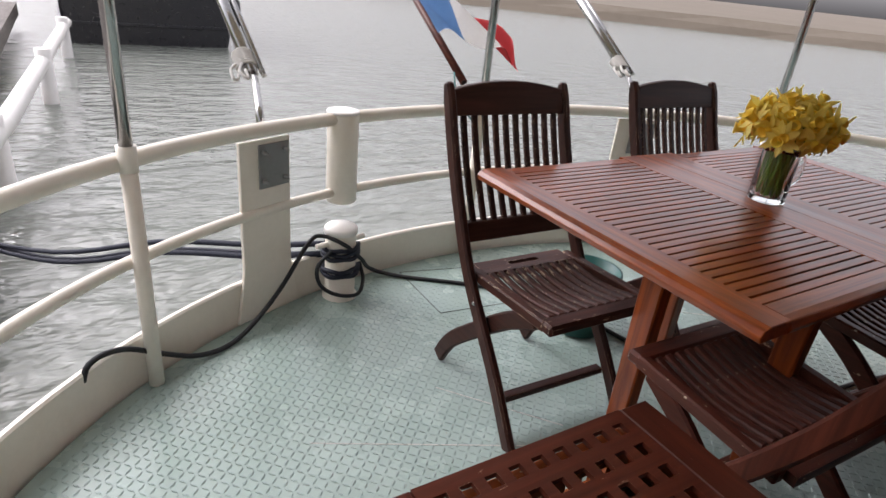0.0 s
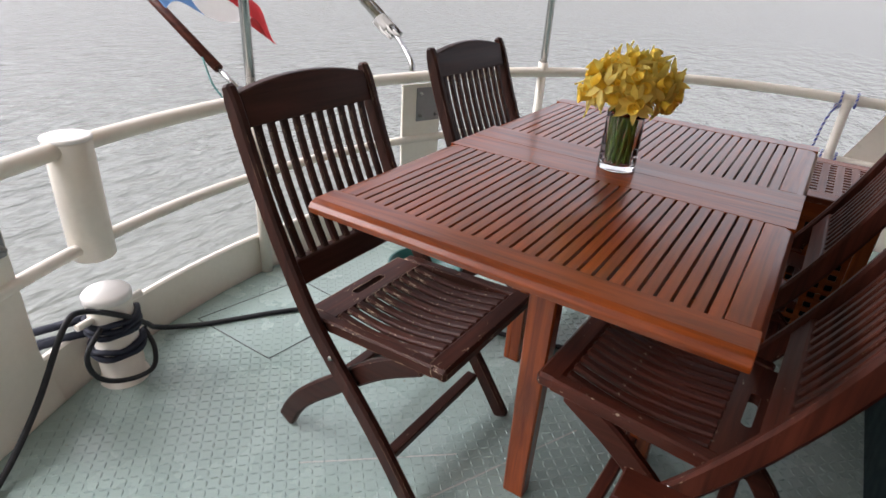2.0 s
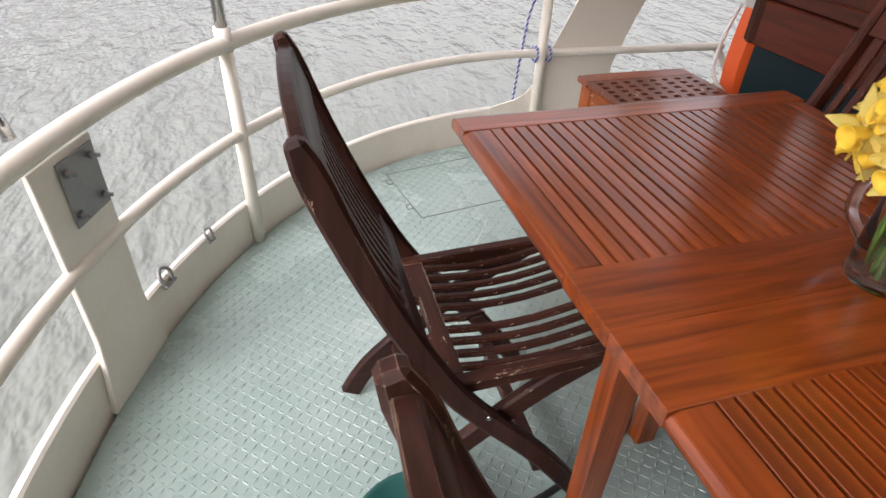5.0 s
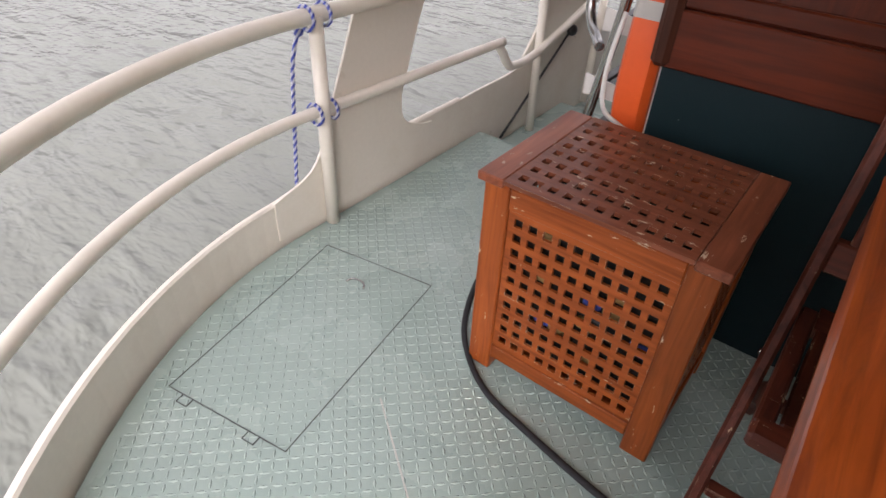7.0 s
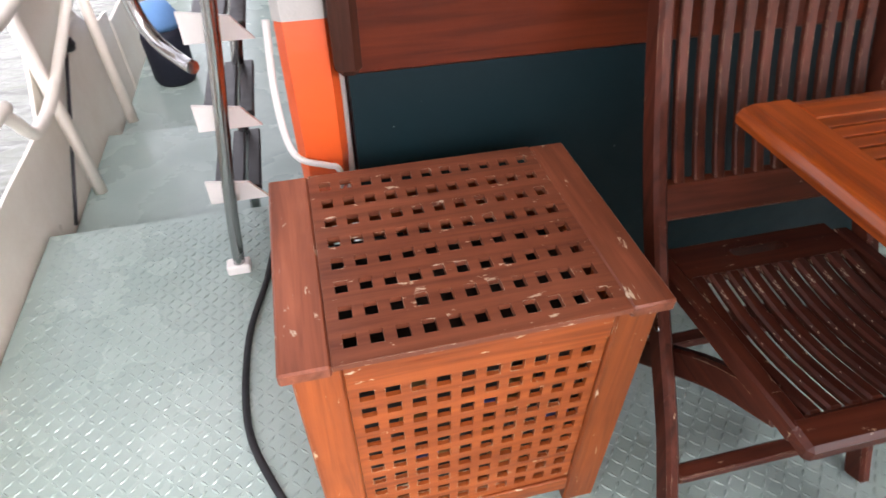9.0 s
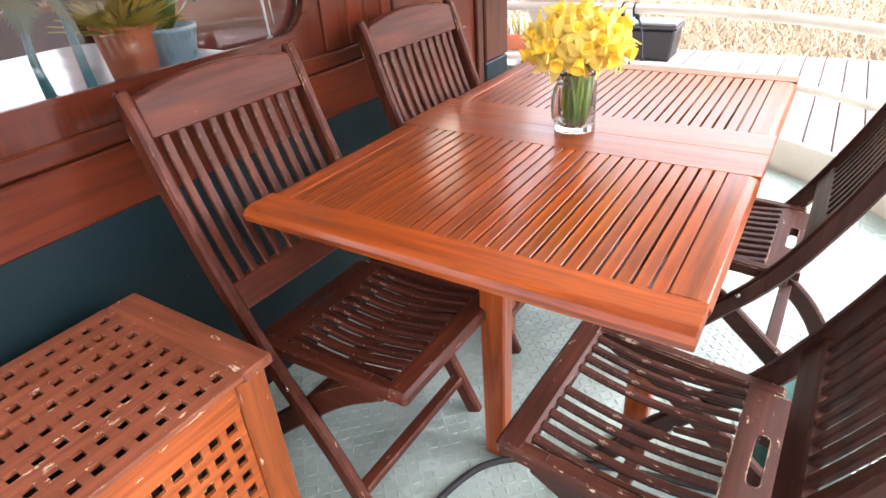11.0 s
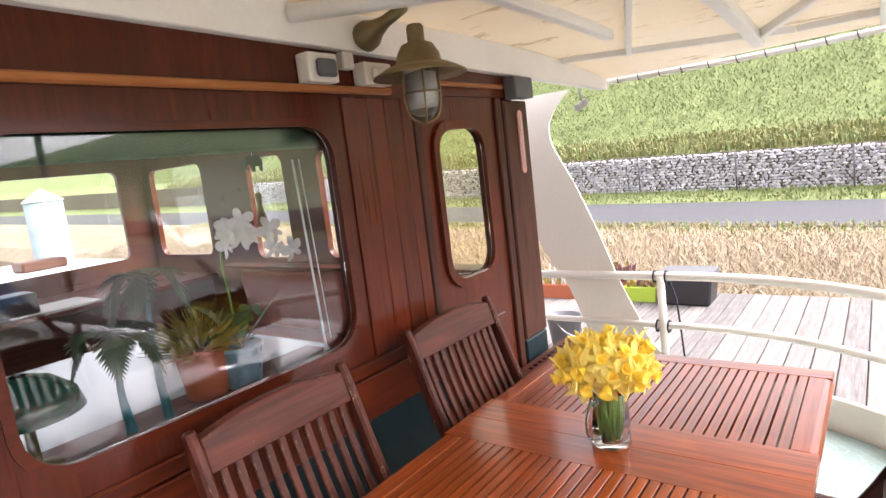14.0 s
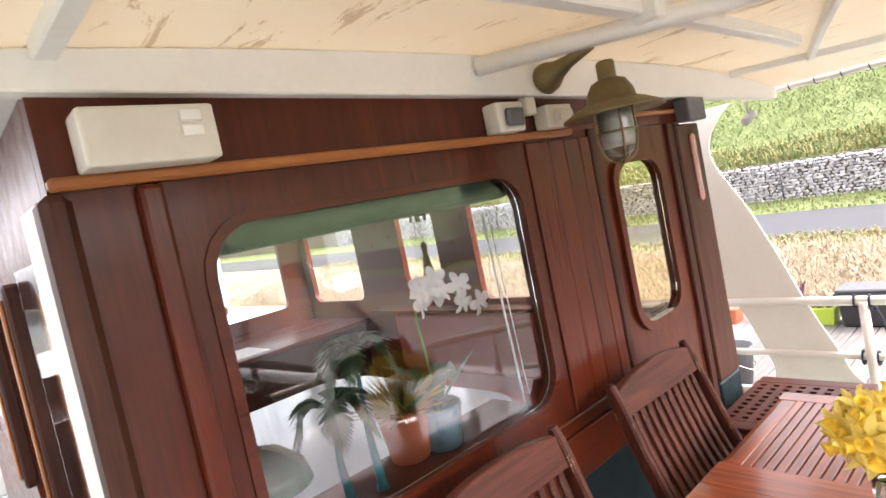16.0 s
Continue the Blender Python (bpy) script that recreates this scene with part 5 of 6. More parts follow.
PINK = paint("faded_red_scale", (0.6, 0.3, 0.26), 0.5, (0.7, 0.4, 0.3), 0.6, 40)
part("back", prism(rounded(-0.019, 0.019, 0, 0.255, 0.018), "y", 0, 0.007, 0.001), PINK, therm)
part("tube", tube([(0, 0.009, 0.03), (0, 0.009, 0.23)], 0.0025, 6), WHITE, therm)
for i in range(12):
    part("mark", box(-0.013, -0.005, 0.0072, 0.0078, 0.04 + i * 0.015, 0.042 + i * 0.015), BLACKPLASTIC, therm)
spot = thing("deck_spotlight", pose(-1.2, -0.41, 1.605, 0, 115, -20), "small grey tubular spotlight under the roof edge", "spotlight")
part("barrel", lathe([(0, -0.03), (0.018, -0.03), (0.02, -0.026), (0.02, 0.045), (0.017, 0.047), (0, 0.044)], 16), GREYROPE, spot)
part("stalk", tube([(-0.015, 0, 0), (-0.1, 0, -0.02)], 0.006, 8), GREYROPE, spot)

# lacing along the awning's edge
lace = thing("awning_edge", pose(0, 0, 0), "white edge tube of the awning laced with black cord", "awning edge")
edge_pts = []
for i in range(41):
    s = math.sin(math.pi * (i / 40 - 0.5))
    ey = CY + 1.72 * (1 - abs(s) ** 7) ** 0.5
    ex = CX + (1.985 + 0.05 * min(1.0, (ey + 0.42) / 1.2)) * s
    edge_pts.append(Vector((ex, ey, roof_z(ex) - 0.01)))
edge_pts = [Vector((CX - 2.0, -0.4, roof_z(CX - 1.98) - 0.01))] + edge_pts + [Vector((CX + 2.0, -0.4, roof_z(CX + 1.98) - 0.01))]
part("tube", tube(edge_pts, 0.014, 8), WHITE, lace)
for j, (a, b) in enumerate(zip(edge_pts, edge_pts[1:])):
    n = max(1, int((b - a).length / 0.1))
    for i in range(n):
        p = a.lerp(b, i / n)
        d = (b - a).normalized()
        m = Matrix.Translation(p) @ d.to_track_quat("Z", "Y").to_matrix().to_4x4()
        part("cord_loop", tube([m @ Vector((0.019 * math.cos(i2 * 0.7854), 0.019 * math.sin(i2 * 0.7854), 0.02 * i2 / 8)) for i2 in range(9)], 0.0028, 5), BLACKPLASTIC, lace)

# ---- inside the cabin ----
panes = [(o, "x", SX + 0.018) for o in SWIN] + [(rounded(-3.31, -2.19, 0.89, 1.51, 0.06), "x", PX - 0.022)] + [(o, "y", HOUSE_FRONT + 0.018) for o in FWIN]
for i, (o, ax, lo) in enumerate(panes):
    w = thing(f"window_{i + 2}", pose(0, 0, 0), "rounded cabin window in a wooden wall", "window", kind="structure")
    p = part("pane", prism(o, ax, lo, lo + 0.003), GLASS, w)
    p.visible_shadow = False

TABLEWHITE = paint("pale_blue_laminate", (0.6, 0.66, 0.7), 0.15, (0.7, 0.7, 0.7), 0.2, 4.0)
ct = thing("cabin_table", pose(0, 0, 0), "pale blue laminate cabin table with a dark edge", "table")
shape = rounded(0.3, 1.3, -2.0, -0.75, 0.22, 8)
part("top", prism(shape, "z", 0.728, 0.74), TABLEWHITE, ct)
part("edge", prism(rounded(0.285, 1.315, -2.015, -0.735, 0.23, 8), "z", 0.695, 0.7275, 0.004), DARKWOOD["x"], ct)
part("leg", tube([(0.78, -1.18, 0.1), (0.78, -1.18, 0.7)], 0.035, 14), DARKWOOD["z"], ct)
sill = whole("window_sill", box(0.55, 1.63, -0.72, WALL_Y - 0.047, 0.805, 0.835, 0.004), CABIN["x"], "varnished shelf inside the cabin window", "shelf", kind="structure")
dash = thing("helm_console", pose(0, 0, 0), "dark wooden helm console with a chart shelf", "console")
part("front", box(-0.42, 1.6, -3.2, -2.85, 0.1, 0.8, 0.006), DARKWOOD["x"], dash)
part("top", box(-0.44, 1.62, -3.54, -2.8, 0.801, 0.83, 0.006), CABIN["x"], dash)
part("instrument", box(0.6, 0.86, -3.1, -2.9, 0.831, 0.95, 0.01), BLACKPLASTIC, dash)
part("chart", box(0.3, 0.75, -3.2, -2.86, 0.8315, 0.834), WHITE, dash, "white chart sheet")
sofa = thing("cabin_bench", pose(0, 0, 0), "reddish upholstered bench along the cabin side", "bench")
REDSEAT = paint("rust_red_upholstery", (0.3, 0.06, 0.035), 0.8, (0.7, 0.6, 0.5), 0.4, 8)
part("base", box(-0.45, 0.0, -2.4, -0.65, 0.1, 0.42, 0.006), CABIN["y"], sofa)
part("cushion", box(-0.44, 0.02, -2.38, -0.67, 0.421, 0.52, 0.025, seg=3), REDSEAT, sofa)
part("backrest", box(-0.445, -0.33, -2.38, -0.67, 0.53, 0.88, 0.025, seg=3), REDSEAT, sofa)
part("shelf", box(-0.455, -0.32, -2.6, -0.6, 0.885, 0.905, 0.004), CABIN["y"], sofa)

LEAF = paint("dark_green_leaf", (0.05, 0.12, 0.035), 0.4, (0.7, 0.9, 0.5), 0.4, 14)
OLIVE = paint("olive_heather", (0.32, 0.25, 0.045), 0.7, (0.8, 0.7, 0.5), 0.5, 18)
TEALGLASS = paint("turquoise_glazed_stand", (0.03, 0.13, 0.15), 0.35, (0.3, 0.4, 0.4), 0.6, 30)
ORCHID = paint("white_orchid_petal", (0.82, 0.79, 0.78), 0.5, (0.9, 0.7, 0.75), 0.2, 30)


def leaf(points, width, bm=None, fold=0.25):
    """A leaf blade along a bent line."""
    made = bmesh.new() if bm is None else bm
    pts = bent(points, 4)
    rows = []
    for i, p in enumerate(pts):
        a, b = pts[max(0, i - 1)], pts[min(len(pts) - 1, i + 1)]
        d = (b - a).normalized()
        s = d.cross(Vector((0, 0, 1)))
        s = s.normalized() if s.length > 0.01 else Vector((1, 0, 0))
        u = i / (len(pts) - 1)
        w = width * (math.sin(math.pi * min(1, u * 0.92 + 0.08)) ** 0.7) / 2
        lift = Vector((0, 0, w * fold))
        rows.append((made.verts.new(p - s * w + lift), made.verts.new(p), made.verts.new(p + s * w + lift)))
    for a, b in zip(rows, rows[1:]):
        made.faces.new((a[0], a[1], b[1], b[0])).smooth = True
        made.faces.new((a[1], a[2], b[2], b[1])).smooth = True
    return made


def pot(parent, mat, r, h, soil=True):
    part("pot", lathe([(0, 0), (r * 0.72, 0), (r * 0.76, 0.004), (r, h), (r * 1.06, h + 0.002), (r * 1.06, h + 0.014), (r * 0.97, h + 0.014), (r * 0.93, h - 0.01), (0, h - 0.012)], 24), mat, parent)


SZ = 0.8355
orchid = thing("orchid", pose(0.875, -0.60, SZ), "white orchid in a blue-grey pot on the window shelf", "plant")
pot(orchid, BLUEPOT, 0.062, 0.105)
rr = random.Random(5)
for i in range(6):
    q = i * 1.05 + 0.3
    e = Vector((math.cos(q), math.sin(q), 0))
    part("leaf", leaf([Vector((0, 0, 0.1)), e * 0.06 + Vector((0, 0, 0.17 + 0.04 * (i % 2))), e * 0.13 + Vector((0, 0, 0.15 + 0.05 * (i % 3)))], 0.05), LEAF, orchid)
stalk = bent([(0, 0, 0.1), (0.01, 0.01, 0.25), (0.015, 0.01, 0.37), (-0.02, 0.01, 0.44), (-0.1, 0.01, 0.42), (-0.19, 0.015, 0.35)], 6)
part("stalk", tube(stalk, 0.003, 6), STEM, orchid)


def orchid_flower(seed):
    r = random.Random(seed)
    made = bmesh.new()
    for i, (L, w) in enumerate(((0.036, 0.02), (0.036, 0.026), (0.036, 0.026), (0.034, 0.015), (0.034, 0.015))):
        q = radians((90, 10, 170, 235, 305)[i] + r.uniform(-8, 8))
        e = Vector((math.cos(q), 0, math.sin(q)))
        s = Vector((-e.z, 0, e.x))
        prev = None
        for u, ww in ((0, 0.2), (0.35, 0.9), (0.7, 1.0), (0.92, 0.6), (1.0, 0.1)):
            c = e * L * u + Vector((0, 0.006 * math.sin(3 * u), 0))
            row = [made.verts.new(c - s * w * ww / 2), made.verts.new(c + Vector((0, 0.003, 0))), made.verts.new(c + s * w * ww / 2)]
            if prev:
                for kk in (0, 1):
                    made.faces.new((prev[kk], prev[kk + 1], row[kk + 1], row[kk])).smooth = True
            prev = row
    return mesh_of("flower", made, ORCHID)


OF = [orchid_flower(i) for i in range(3)]
for i, p in enumerate(stalk[13::2]):
    f = part("flower", OF[i % 3], None, orchid)
    f.location = p + Vector((rr.uniform(-0.025, 0.025), rr.uniform(0.0, 0.03), rr.uniform(-0.03, 0.025)))
    f.rotation_euler = (rr.uniform(-0.3, 0.3), rr.uniform(-0.5, 0.5), rr.uniform(-0.7, 0.7))
    f.scale = (1.15, 1.15, 1.15)
heather = thing("potted_shrub", pose(0.965, -0.64, SZ), "olive-brown bushy plant in a terracotta pot", "plant")
pot(heather, TERRACOTTA, 0.07, 0.125)
made = bmesh.new()
for i in range(420):
    u = Vector((rr.gauss(0, 1), rr.gauss(0, 1), abs(rr.gauss(0, 1)) + 0.15)).normalized()
    b = u * rr.uniform(0.03, 0.07) + Vector((0, 0, 0.12))
    e = u * rr.uniform(0.09, 0.15) + Vector((rr.uniform(-0.02, 0.02), rr.uniform(-0.02, 0.02), 0.12))
    s = u.orthogonal().normalized() * 0.004
    vs = [made.verts.new(p) for p in (b - s, b + s, e + s * 0.4, e - s * 0.4)]
    made.faces.new(vs)
part("foliage", made, OLIVE, heather)


DARKLEAF = paint("dark_frond", (0.035, 0.065, 0.028), 0.5)


def palm(x, y, h, seed, label):
    r = random.Random(seed)
    t = thing("palm_ornament", pose(x, y, SZ), label, "ornament", "palm ornaments")
    part("trunk", tube(bent([(0, 0, 0), (0.0, 0, 0.03), (0.006, 0, h * 0.5), (-0.004, 0, h)], 5), [0.016 - 0.0008 * j for j in range(16)], 12), TEALGLASS, t, "turquoise speckled trunk")
    for i in range(6):
        q = i * 1.05 + r.uniform(-0.2, 0.2)
        e = Vector((math.cos(q), math.sin(q), 0))
        drop = r.uniform(0.03, 0.08)
        spine = bent([Vector((0, 0, h)), e * 0.04 + Vector((0, 0, h + 0.025)), e * 0.07 + Vector((0, 0, h + 0.01)), e * 0.105 + Vector((0, 0, h - drop * 1.2))], 4)
        made = bmesh.new()
        side = Vector((-e.y, e.x, 0))
        steps = 26
        for j in range(1, steps):
            f = j / steps * (len(spine) - 1.001)
            a = spine[int(f)].lerp(spine[int(f) + 1], f % 1)
            b = a + (spine[int(f) + 1] - spine[int(f)]).normalized() * 0.016
            w = 0.042 * math.sin(math.pi * (j / steps) ** 0.8)
            for s in (-1, 1):
                tip = b + (b - a) * 1.3 + side * s * w + Vector((0, 0, -0.01 - 0.2 * w))
                made.faces.new([made.verts.new(v) for v in (a, b, b + (tip - b) * 0.5 + (b - a) * 0.4, tip, a + (tip - a) * 0.5)])
        part("frond", made, DARKLEAF, t)


palm(1.205, -0.57, 0.24, 1, "short palm ornament with a turquoise trunk on the shelf")
palm(1.115, -0.57, 0.35, 2, "tall palm ornament with a turquoise trunk on the shelf")
bowl = thing("green_lamp", pose(1.39, -0.60, SZ), "dark green glass lamp shade on a brass foot", "lamp")
GREENGLASS = paint("dark_green_enamel", (0.006, 0.06, 0.04), 0.12)
part("foot", lathe([(0, 0), (0.05, 0), (0.05, 0.008), (0.012, 0.02), (0.01, 0.12), (0, 0.12)], 20), BRASS, bowl)
part("shade", lathe([(0.02, 0.215), (0.06, 0.2), (0.1, 0.165), (0.112, 0.125), (0.108, 0.125), (0.095, 0.16), (0.055, 0.193), (0.0, 0.205)], 28), GREENGLASS, bowl)
mob = thing("hanging_mobile", pose(0.30, -1.2, 0.05), "dark elephant mobile hanging on a cord", "mobile")
part("cord", tube([(0, 0, 1.16), (0, 0, 1.71)], 0.0015, 5), GREYROPE, mob)
el = [(-0.04, 0), (-0.03, 0), (-0.028, 0.02), (-0.005, 0.022), (-0.003, 0), (0.012, 0), (0.014, 0.025), (0.03, 0.03), (0.037, 0.002), (0.044, 0.004), (0.042, 0.04), (0.034, 0.06), (0.01, 0.064), (-0.025, 0.064), (-0.042, 0.045)]
part("figure", prism([(u, 1.39 + v) for u, v in el], "y", -0.006, 0.006, 0.001), BLACKPLASTIC, mob, "dark elephant cut-out")
part("bell", lathe([(0, 1.165), (0.024, 1.17), (0.02, 1.2), (0.01, 1.26), (0.014, 1.285), (0.012, 1.3), (0, 1.31)], 16), BRASS, mob)
blind = thing("blind_cord", pose(0, 0, 0), "white blind cords hanging beside the window", "cord")
for x, z in ((0.712, 0.90), (0.69, 0.93)):
    part("cord", tube([(x + 0.02, -0.43, 1.44), (x, -0.43, z)], 0.0035 if x > 0.7 else 0.0018, 6), CLOTHWHITE, blind)
part("weight", lathe([(0, 0.87), (0.01, 0.875), (0.008, 0.905), (0, 0.91)], 10, None, pose(0.712, -0.43, 0)), WHITE, blind)

whole("foredeck", box(-0.95, 2.1, -7.2, HOUSE_FRONT - 0.31, 0.3, 0.82, 0.02), WHITE, "white painted raised foredeck roof", "deck", kind="structure")
bench = whole("deck_bench", box(-0.6, -0.2, -6.0, -5.7, 0.821, 0.92, 0.02), DARKWOOD["x"], "small brown wooden box on the foredeck", "box")

# ---- dock and shore things ----
pile = thing("mooring_pile", pose(-1.42, -8.4, 0), "pale blue-grey mooring pile with a pointed cap", "pile")
PILE = paint("pale_blue_pile", (0.27, 0.33, 0.36), 0.5, (0.5, 0.45, 0.4), 0.5, 3)
part("shaft", tube([(0, 0, -2.2), (0, 0, 1.52)], 0.235, 20), PILE, pile)
part("cap", lathe([(0, 1.70), (0.25, 1.535), (0.25, 1.521), (0, 1.521)], 20), WHITE, pile)

cr = thing("plastic_crate", pose(-3.60, -0.56, DOCK_Z), "black plastic storage crate with a lid on the dock", "crate")
part("body", prism([(-0.2, 0), (0.2, 0), (0.225, 0.25), (-0.225, 0.25)], "x", -0.14, 0.14, 0.015), BLACKPLASTIC, cr)
part("rim", box(-0.155, 0.155, -0.24, 0.24, 0.251, 0.275, 0.008), BLACKPLASTIC, cr)
part("lid", box(-0.145, 0.145, -0.23, 0.23, 0.276, 0.305, 0.012, seg=2), GREYPLASTIC, cr)


def planter(x, y, w, mat, label, blooms, tall=0.2):
    t = thing("planter", pose(x, y, DOCK_Z), label, "planter", "dock planters")
    part("box", prism([(-w / 2 + 0.015, 0), (w / 2 - 0.015, 0), (w / 2, 0.14), (-w / 2, 0.14)], "x", -0.09, 0.09, 0.006), mat, t)
    r = random.Random(int(w * 100))
    for colour, n in blooms:
        made = bmesh.new()
        for i in range(n):
            p = Vector((r.uniform(-0.07, 0.07), r.uniform(-w / 2, w / 2) * 0.85, 0.13))
            e = p + Vector((r.uniform(-0.06, 0.06), r.uniform(-0.06, 0.06), r.uniform(0.25, 1.0) * tall))
            s = Vector((r.uniform(-1, 1), r.uniform(-1, 1), 0)).normalized() * 0.008
            made.faces.new([made.verts.new(v) for v in (p - s, p + s, e + s, e - s)])
        part("foliage", made, colour, t)


PURPLE = paint("purple_heather", (0.2, 0.08, 0.14), 0.8)
planter(-3.60, -0.98, 0.32, LIME, "lime green planter of low olive plants on the dock", ((OLIVE, 70), (PURPLE, 30)), 0.09)
planter(-3.75, -1.25, 0.3, TERRACOTTA, "terracotta planter of purple heather on the dock", ((PURPLE, 160), (OLIVE, 60)))
planter(-3.60, -1.80, 0.42, TERRACOTTA, "terracotta planter of pale plants on the dock", ((OLIVE, 60), (CLOTHWHITE, 40)))
bk = thing("bucket", pose(-2.12, -1.08, DOCK_Z), "dark grey plastic bucket on the dock", "bucket")
part("body", lathe([(0, 0), (0.095, 0), (0.13, 0.25), (0.136, 0.25), (0.136, 0.262), (0.122, 0.262), (0.09, 0.01), (0, 0.01)], 24), GREYPLASTIC, bk)
part("handle", tube(bent([(0.13, 0, 0.24), (0.11, 0.07, 0.16), (0.0, 0.14, 0.1), (-0.11, 0.07, 0.16), (-0.13, 0, 0.24)], 6), 0.004, 6), STEEL, bk)
part("fender_pipe", tube([(-1.58, -9, -0.16), (-1.56, 2.6, -0.16), (-1.3, 5.0, -0.16), (-0.85, 11.4, -0.16)], 0.075, 12), WHITE, dock, "white pipe along the dock's edge")
for x, y in ((-1.36, 4.6), (-1.1, 7.6), (-0.9, 10.8)):
    part("pile", tube([(x, y, -2), (x, y, -0.02)], 0.08, 12), WHITE, dock)


# ---- neighbour boat ----
HULL = paint("black_hull_paint", (0.012, 0.012, 0.016), 0.3)
nb = thing("moored_barge", pose(0.5, 12.4, WATER_Z), "black-hulled barge with a red line moored astern", "boat")
sec = [(-1.35, -0.3), (-1.42, 0.2), (-1.45, 1.25), (1.45, 1.25), (1.42, 0.2), (1.3, -0.3)]
part("hull", prism(sec, "y", 0.0, 16, 0.05), HULL, nb)
part("sheer_line", box(-1.47, 1.47, -0.012, 15.9, 0.92, 0.97, 0.004), RED, nb, "red line round the hull")
part("rubbing_strake", box(-1.49, 1.49, -0.03, 15.9, 0.32, 0.38, 0.01), HULL, nb)
part("deckhouse", box(-1.1, 1.1, 1.2, 12, 1.251, 2.3, 0.05), CREAM, nb)
part("fender", lathe([(0, 0), (0.1, 0.05), (0.12, 0.2), (0.1, 0.5), (0.03, 0.56), (0, 0.56)], 14, None, pose(1.62, 0.4, 0.35)), BLACKPLASTIC, nb, "black fender")
cur = bpy.data.curves.new("name", "FONT")
cur.body, cur.size, cur.extrude, cur.align_x = "REGAIN", 0.2, 0.004, "CENTER"
tmp = new("name_text", cur)
me = bpy.data.meshes.new_from_object(tmp.evaluated_get(bpy.context.evaluated_depsgraph_get()))
bpy.data.objects.remove(tmp)
me.materials.append(CLOTHWHITE)
nt = part("name_lettering", me, None, nb, "white painted boat name")
nt.matrix_local = pose(0.32, -0.006, 1.06, 90, 0, 0)

# ---- far shore ----
far = thing("far_bank", pose(0, 0, 0), "low stone bank across the river", "bank", kind="structure")
STONEBANK = paint("grey_brown_stone", (0.17, 0.14, 0.105), 0.9, (0.5, 0.5, 0.4), 0.6, 0.4)


def shore():
    made = bmesh.new()
    r = random.Random(8)
    rows = []
    for i in range(121):
        u = -300 + 600 * i / 120
        base = Vector((34.5, 29.0, 0)) + Vector((0.81, -0.58, 0)) * u * 0.9
        n = Vector((0.58, 0.81, 0))
        rows.append([made.verts.new(base + n * (o + r.uniform(-0.25, 0.25)) + Vector((0, 0, z + r.uniform(-0.06, 0.06)))) for o, z in ((-0.6, WATER_Z - 0.2), (0.3, -0.15), (1.6, 0.35), (9, 0.5), (60, 1.2), (400, 3))])
    for a, b in zip(rows, rows[1:]):
        for j in range(5):
            made.faces.new((a[j], b[j], b[j + 1], a[j + 1]))
    bmesh.ops.recalc_face_normals(made, faces=made.faces[:])
    return made


part("slope", shore(), STONEBANK, far)


# ---- gabion wall, reeds and grass ----
gab = thing("gabion_wall", pose(0, 0, 0), "wall of wire baskets filled with pale broken stone", "wall", kind="structure")
k = Nodes("pale_broken_stone")
rnd = k.n.new("ShaderNodeNewGeometry").outputs["Random Per Island"]
c = k.ramp(rnd, (0.0, (0.4, 0.39, 0.4)), (0.5, (0.53, 0.515, 0.52)), (1.0, (0.66, 0.64, 0.64)))
k.put("Base Color", k.mix(k.ramp(k.noise(14, 4), (0.4, 0.0), (0.8, 0.5)), c, (0.4, 0.38, 0.36))).put("Roughness", 0.9).bump(k.noise(30, 4), 0.5, 0.01)
STONE = k.m
ico = bmesh.new()
bmesh.ops.create_icosphere(ico, subdivisions=1, radius=1)
ICO_V = [v.co.copy() for v in ico.verts]
ICO_F = [tuple(v.index for v in f.verts) for f in ico.faces]
ico.free()


def stones(y0, y1, step):
    r = random.Random(21)
    verts, faces = [], []
    ny, nz = int((y1 - y0) / step), int(1.0 / step * 1.25)
    for i in range(ny):
        for j in range(nz):
            y, z = y0 + (i + 0.5 * (j % 2)) * step + r.uniform(-0.3, 0.3) * step, 0.02 + (j + 0.5) * step * 0.8
            x = -12.38 + r.uniform(-0.05, 0.04)
            sc = Vector((r.uniform(0.55, 0.75), r.uniform(0.45, 0.95), r.uniform(0.4, 0.62))) * step
            turn = Euler((r.uniform(-0.6, 0.6), r.uniform(-0.4, 0.4), r.uniform(-0.4, 0.4))).to_matrix()
            n = len(verts)
            for v in ICO_V:
                q = v * r.uniform(0.55, 1.2)
                verts.append(tuple(turn @ Vector((q.x * sc.x, q.y * sc.y, q.z * sc.z)) + Vector((x, y, z))))
            faces += [tuple(n + a for a in f) for f in ICO_F]
    me = bpy.data.meshes.new("stones")
    me.from_pydata(verts, [], faces)
    me.materials.append(STONE)
    o = part("stones", me, None, gab)
    o["kind"] = "stuff"


stones(-22, 11, 0.08)
for y0, y1 in ((-60, -30), (-30, 0), (0, 14), (14, 60)):
    part("core", box(-12.58, -12.43, y0, y1, 0.0, 1.0), STONEBANK, gab)
for i in range(-12, 7):
    part("basket_edge", tube([(-12.27, i * 2.1 + 0.4, 0), (-12.27, i * 2.1 + 0.4, 1.0)], 0.016, 6), GREYPLASTIC, gab, "dark wire basket edge")


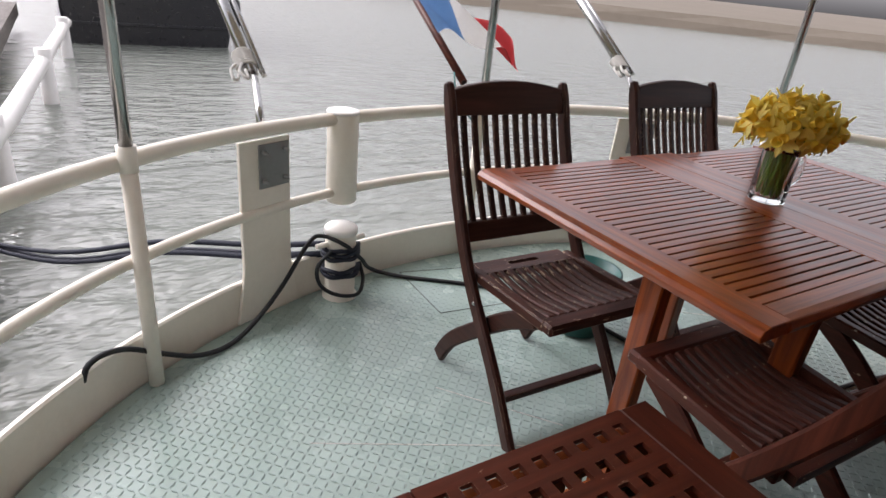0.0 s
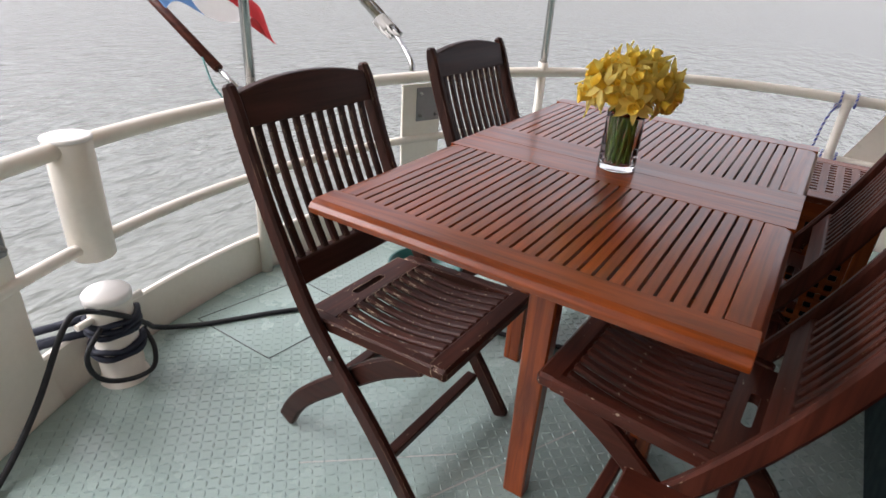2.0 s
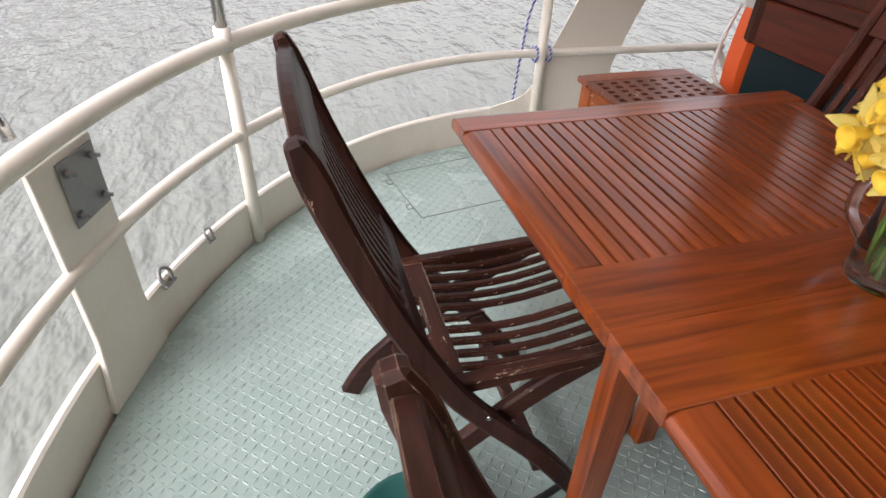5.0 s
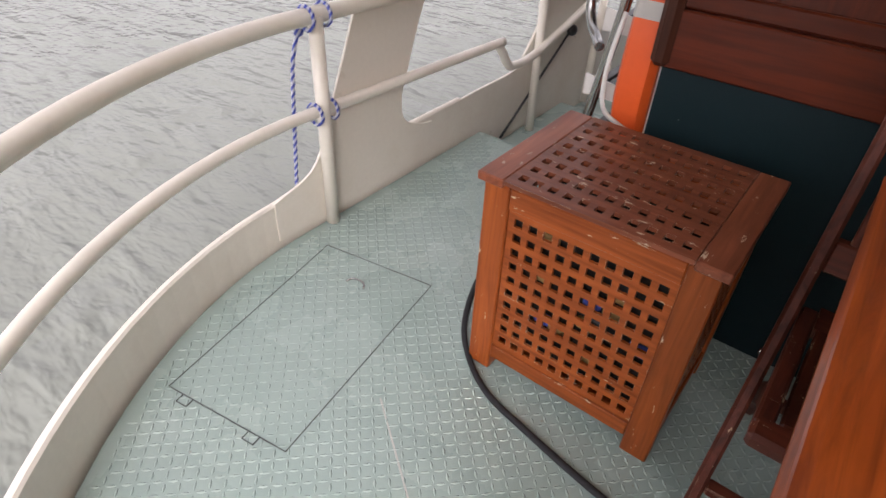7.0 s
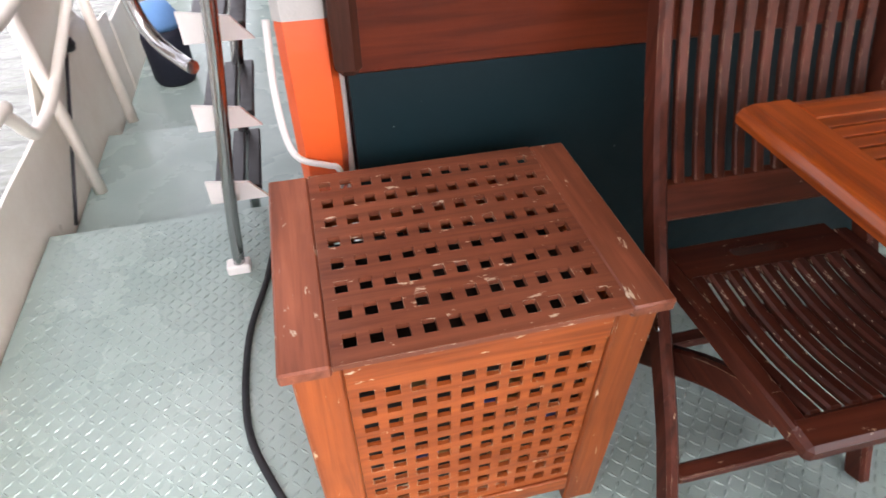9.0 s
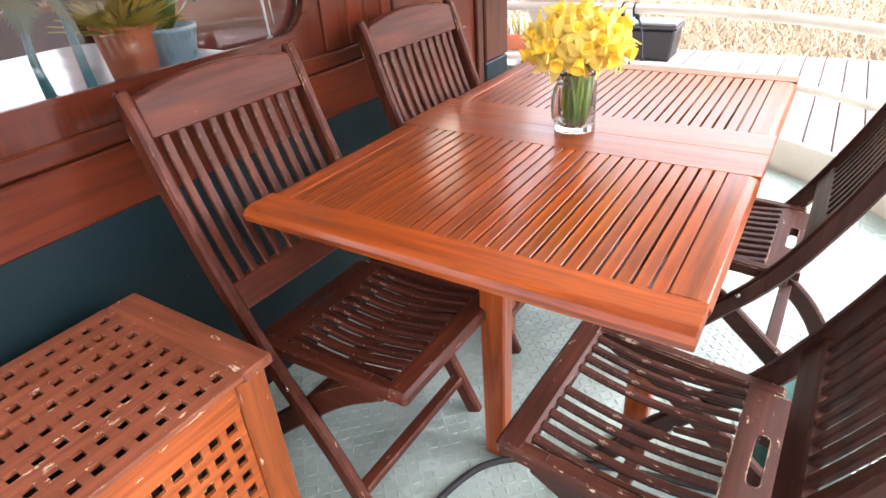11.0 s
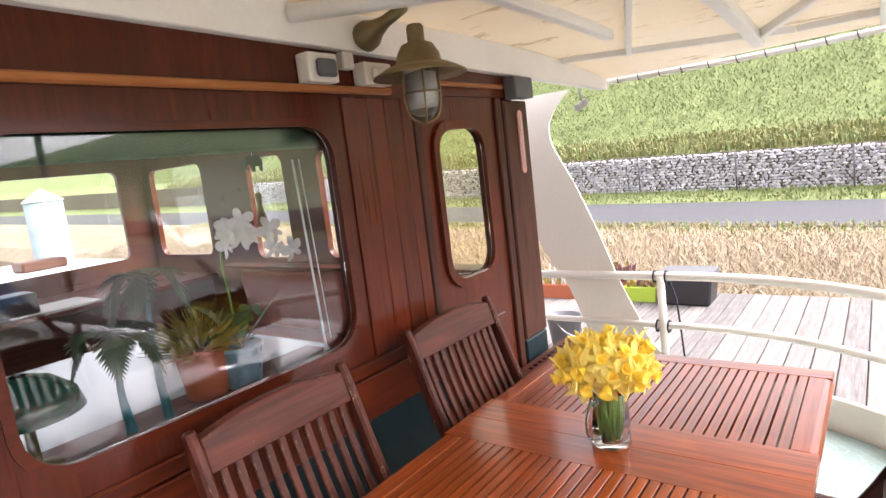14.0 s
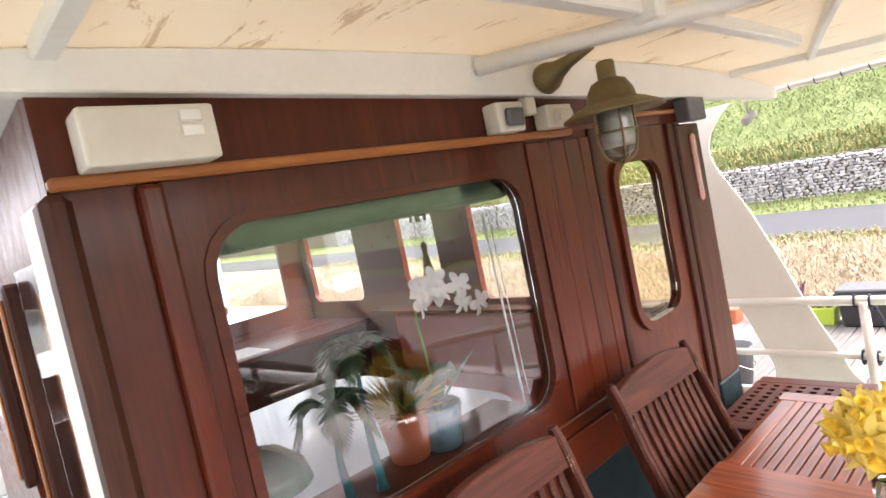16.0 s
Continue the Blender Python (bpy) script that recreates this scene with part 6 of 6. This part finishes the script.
def blades(name, count, area, height, mats, label, category, lean=0.6, width=0.012, seed=1, ground_z=None):
    """Many bent blades in one sheet of stuff; mats shares them out."""
    r = random.Random(seed)
    verts, faces, which = [], [], []
    for i in range(count):
        x, y = r.uniform(area[0], area[1]), r.uniform(area[2], area[3])
        z = ground_z(x, y)
        h = height * r.uniform(0.5, 1.2)
        q = r.uniform(0, 6.283)
        e = Vector((math.cos(q), math.sin(q), 0))
        s = Vector((-e.y, e.x, 0)) * width * r.uniform(0.6, 1.4)
        ln = lean * r.uniform(0.2, 1.4)
        p0 = Vector((x, y, z - 0.02))
        p1 = p0 + e * h * ln * 0.35 + Vector((0, 0, h * 0.7))
        p2 = p0 + e * h * ln + Vector((0, 0, h * (1.0 - 0.45 * ln)))
        n = len(verts)
        verts += [tuple(v) for v in (p0 - s, p0 + s, p1 + s * 0.8, p1 - s * 0.8, p2)]
        faces += [(n, n + 1, n + 2, n + 3), (n + 3, n + 2, n + 4)]
        m = r.randrange(len(mats))
        which += [m, m]
    me = bpy.data.meshes.new(name)
    me.from_pydata(verts, [], faces)
    for m in mats:
        me.materials.append(m)
    me.polygons.foreach_set("material_index", which)
    return tagged(part(name, me, None), label, category, kind="stuff")


def bank_z(x, y):
    prof = ((-4.75, -0.7), (-5.2, -0.35), (-6.4, -0.1), (-8.0, 0.0), (-11.4, 0.0), (-12.5, 0.2), (-12.6, 0.98), (-14.0, 1.35), (-30.0, 9.5))
    for (x0, z0), (x1, z1) in zip(prof, prof[1:]):
        if x1 <= x <= x0:
            return z0 + (z1 - z0) * (x0 - x) / (x0 - x1)
    return 0.0


STRAW = [paint("pale_straw", (0.38, 0.3, 0.19), 0.8), paint("buff_straw", (0.31, 0.235, 0.145), 0.8), paint("bleached_straw", (0.46, 0.39, 0.28), 0.8)]
FRESH = [paint("fresh_grass", (0.16, 0.205, 0.065), 0.7), paint("light_grass", (0.185, 0.235, 0.08), 0.7), paint("dry_grass", (0.27, 0.26, 0.1), 0.8)]
blades("reed_bed", 60000, (-7.4, -4.75, -16, 9), 0.2, STRAW, "bleached dry reeds along the water's edge", "reeds", 2.2, 0.0045, 2, bank_z)
blades("verge", 9000, (-8.3, -7.3, -16, 9), 0.13, [STRAW[1], FRESH[2], FRESH[1]], "yellow-green verge beside the road", "grass", 0.8, 0.012, 4, bank_z)
blades("verge", 5000, (-12.3, -11.4, -18, 9), 0.12, FRESH, "green verge at the foot of the stone wall", "grass", 0.8, 0.014, 5, bank_z)
blades("dry_grass", 16000, (-13.9, -12.6, -26, 14), 0.28, [FRESH[1], FRESH[2], FRESH[2]], "yellowed grass above the stone wall", "grass", 0.9, 0.016, 6, bank_z)
blades("slope_grass", 170000, (-26, -13.6, -34, 16), 0.13, [FRESH[0], FRESH[1], FRESH[1]], "long green grass on the dyke slope", "grass", 2.6, 0.009, 7, bank_z)

# the shore falls gently towards the stern
LAND = ("ground", "road", "reed_bed", "verge", "dry_grass", "slope_grass", "stones", "core", "basket_edge")
for ob in list(scene.collection.all_objects):
    if ob.type == "MESH" and ob.name.split(".")[0] in LAND:
        me = ob.data
        co = np.empty(len(me.vertices) * 3)
        me.vertices.foreach_get("co", co)
        co[2::3] -= 0.035 * (np.clip(co[1::3], -60, 14) + 4.0)
        me.vertices.foreach_set("co", co)
        me.update()
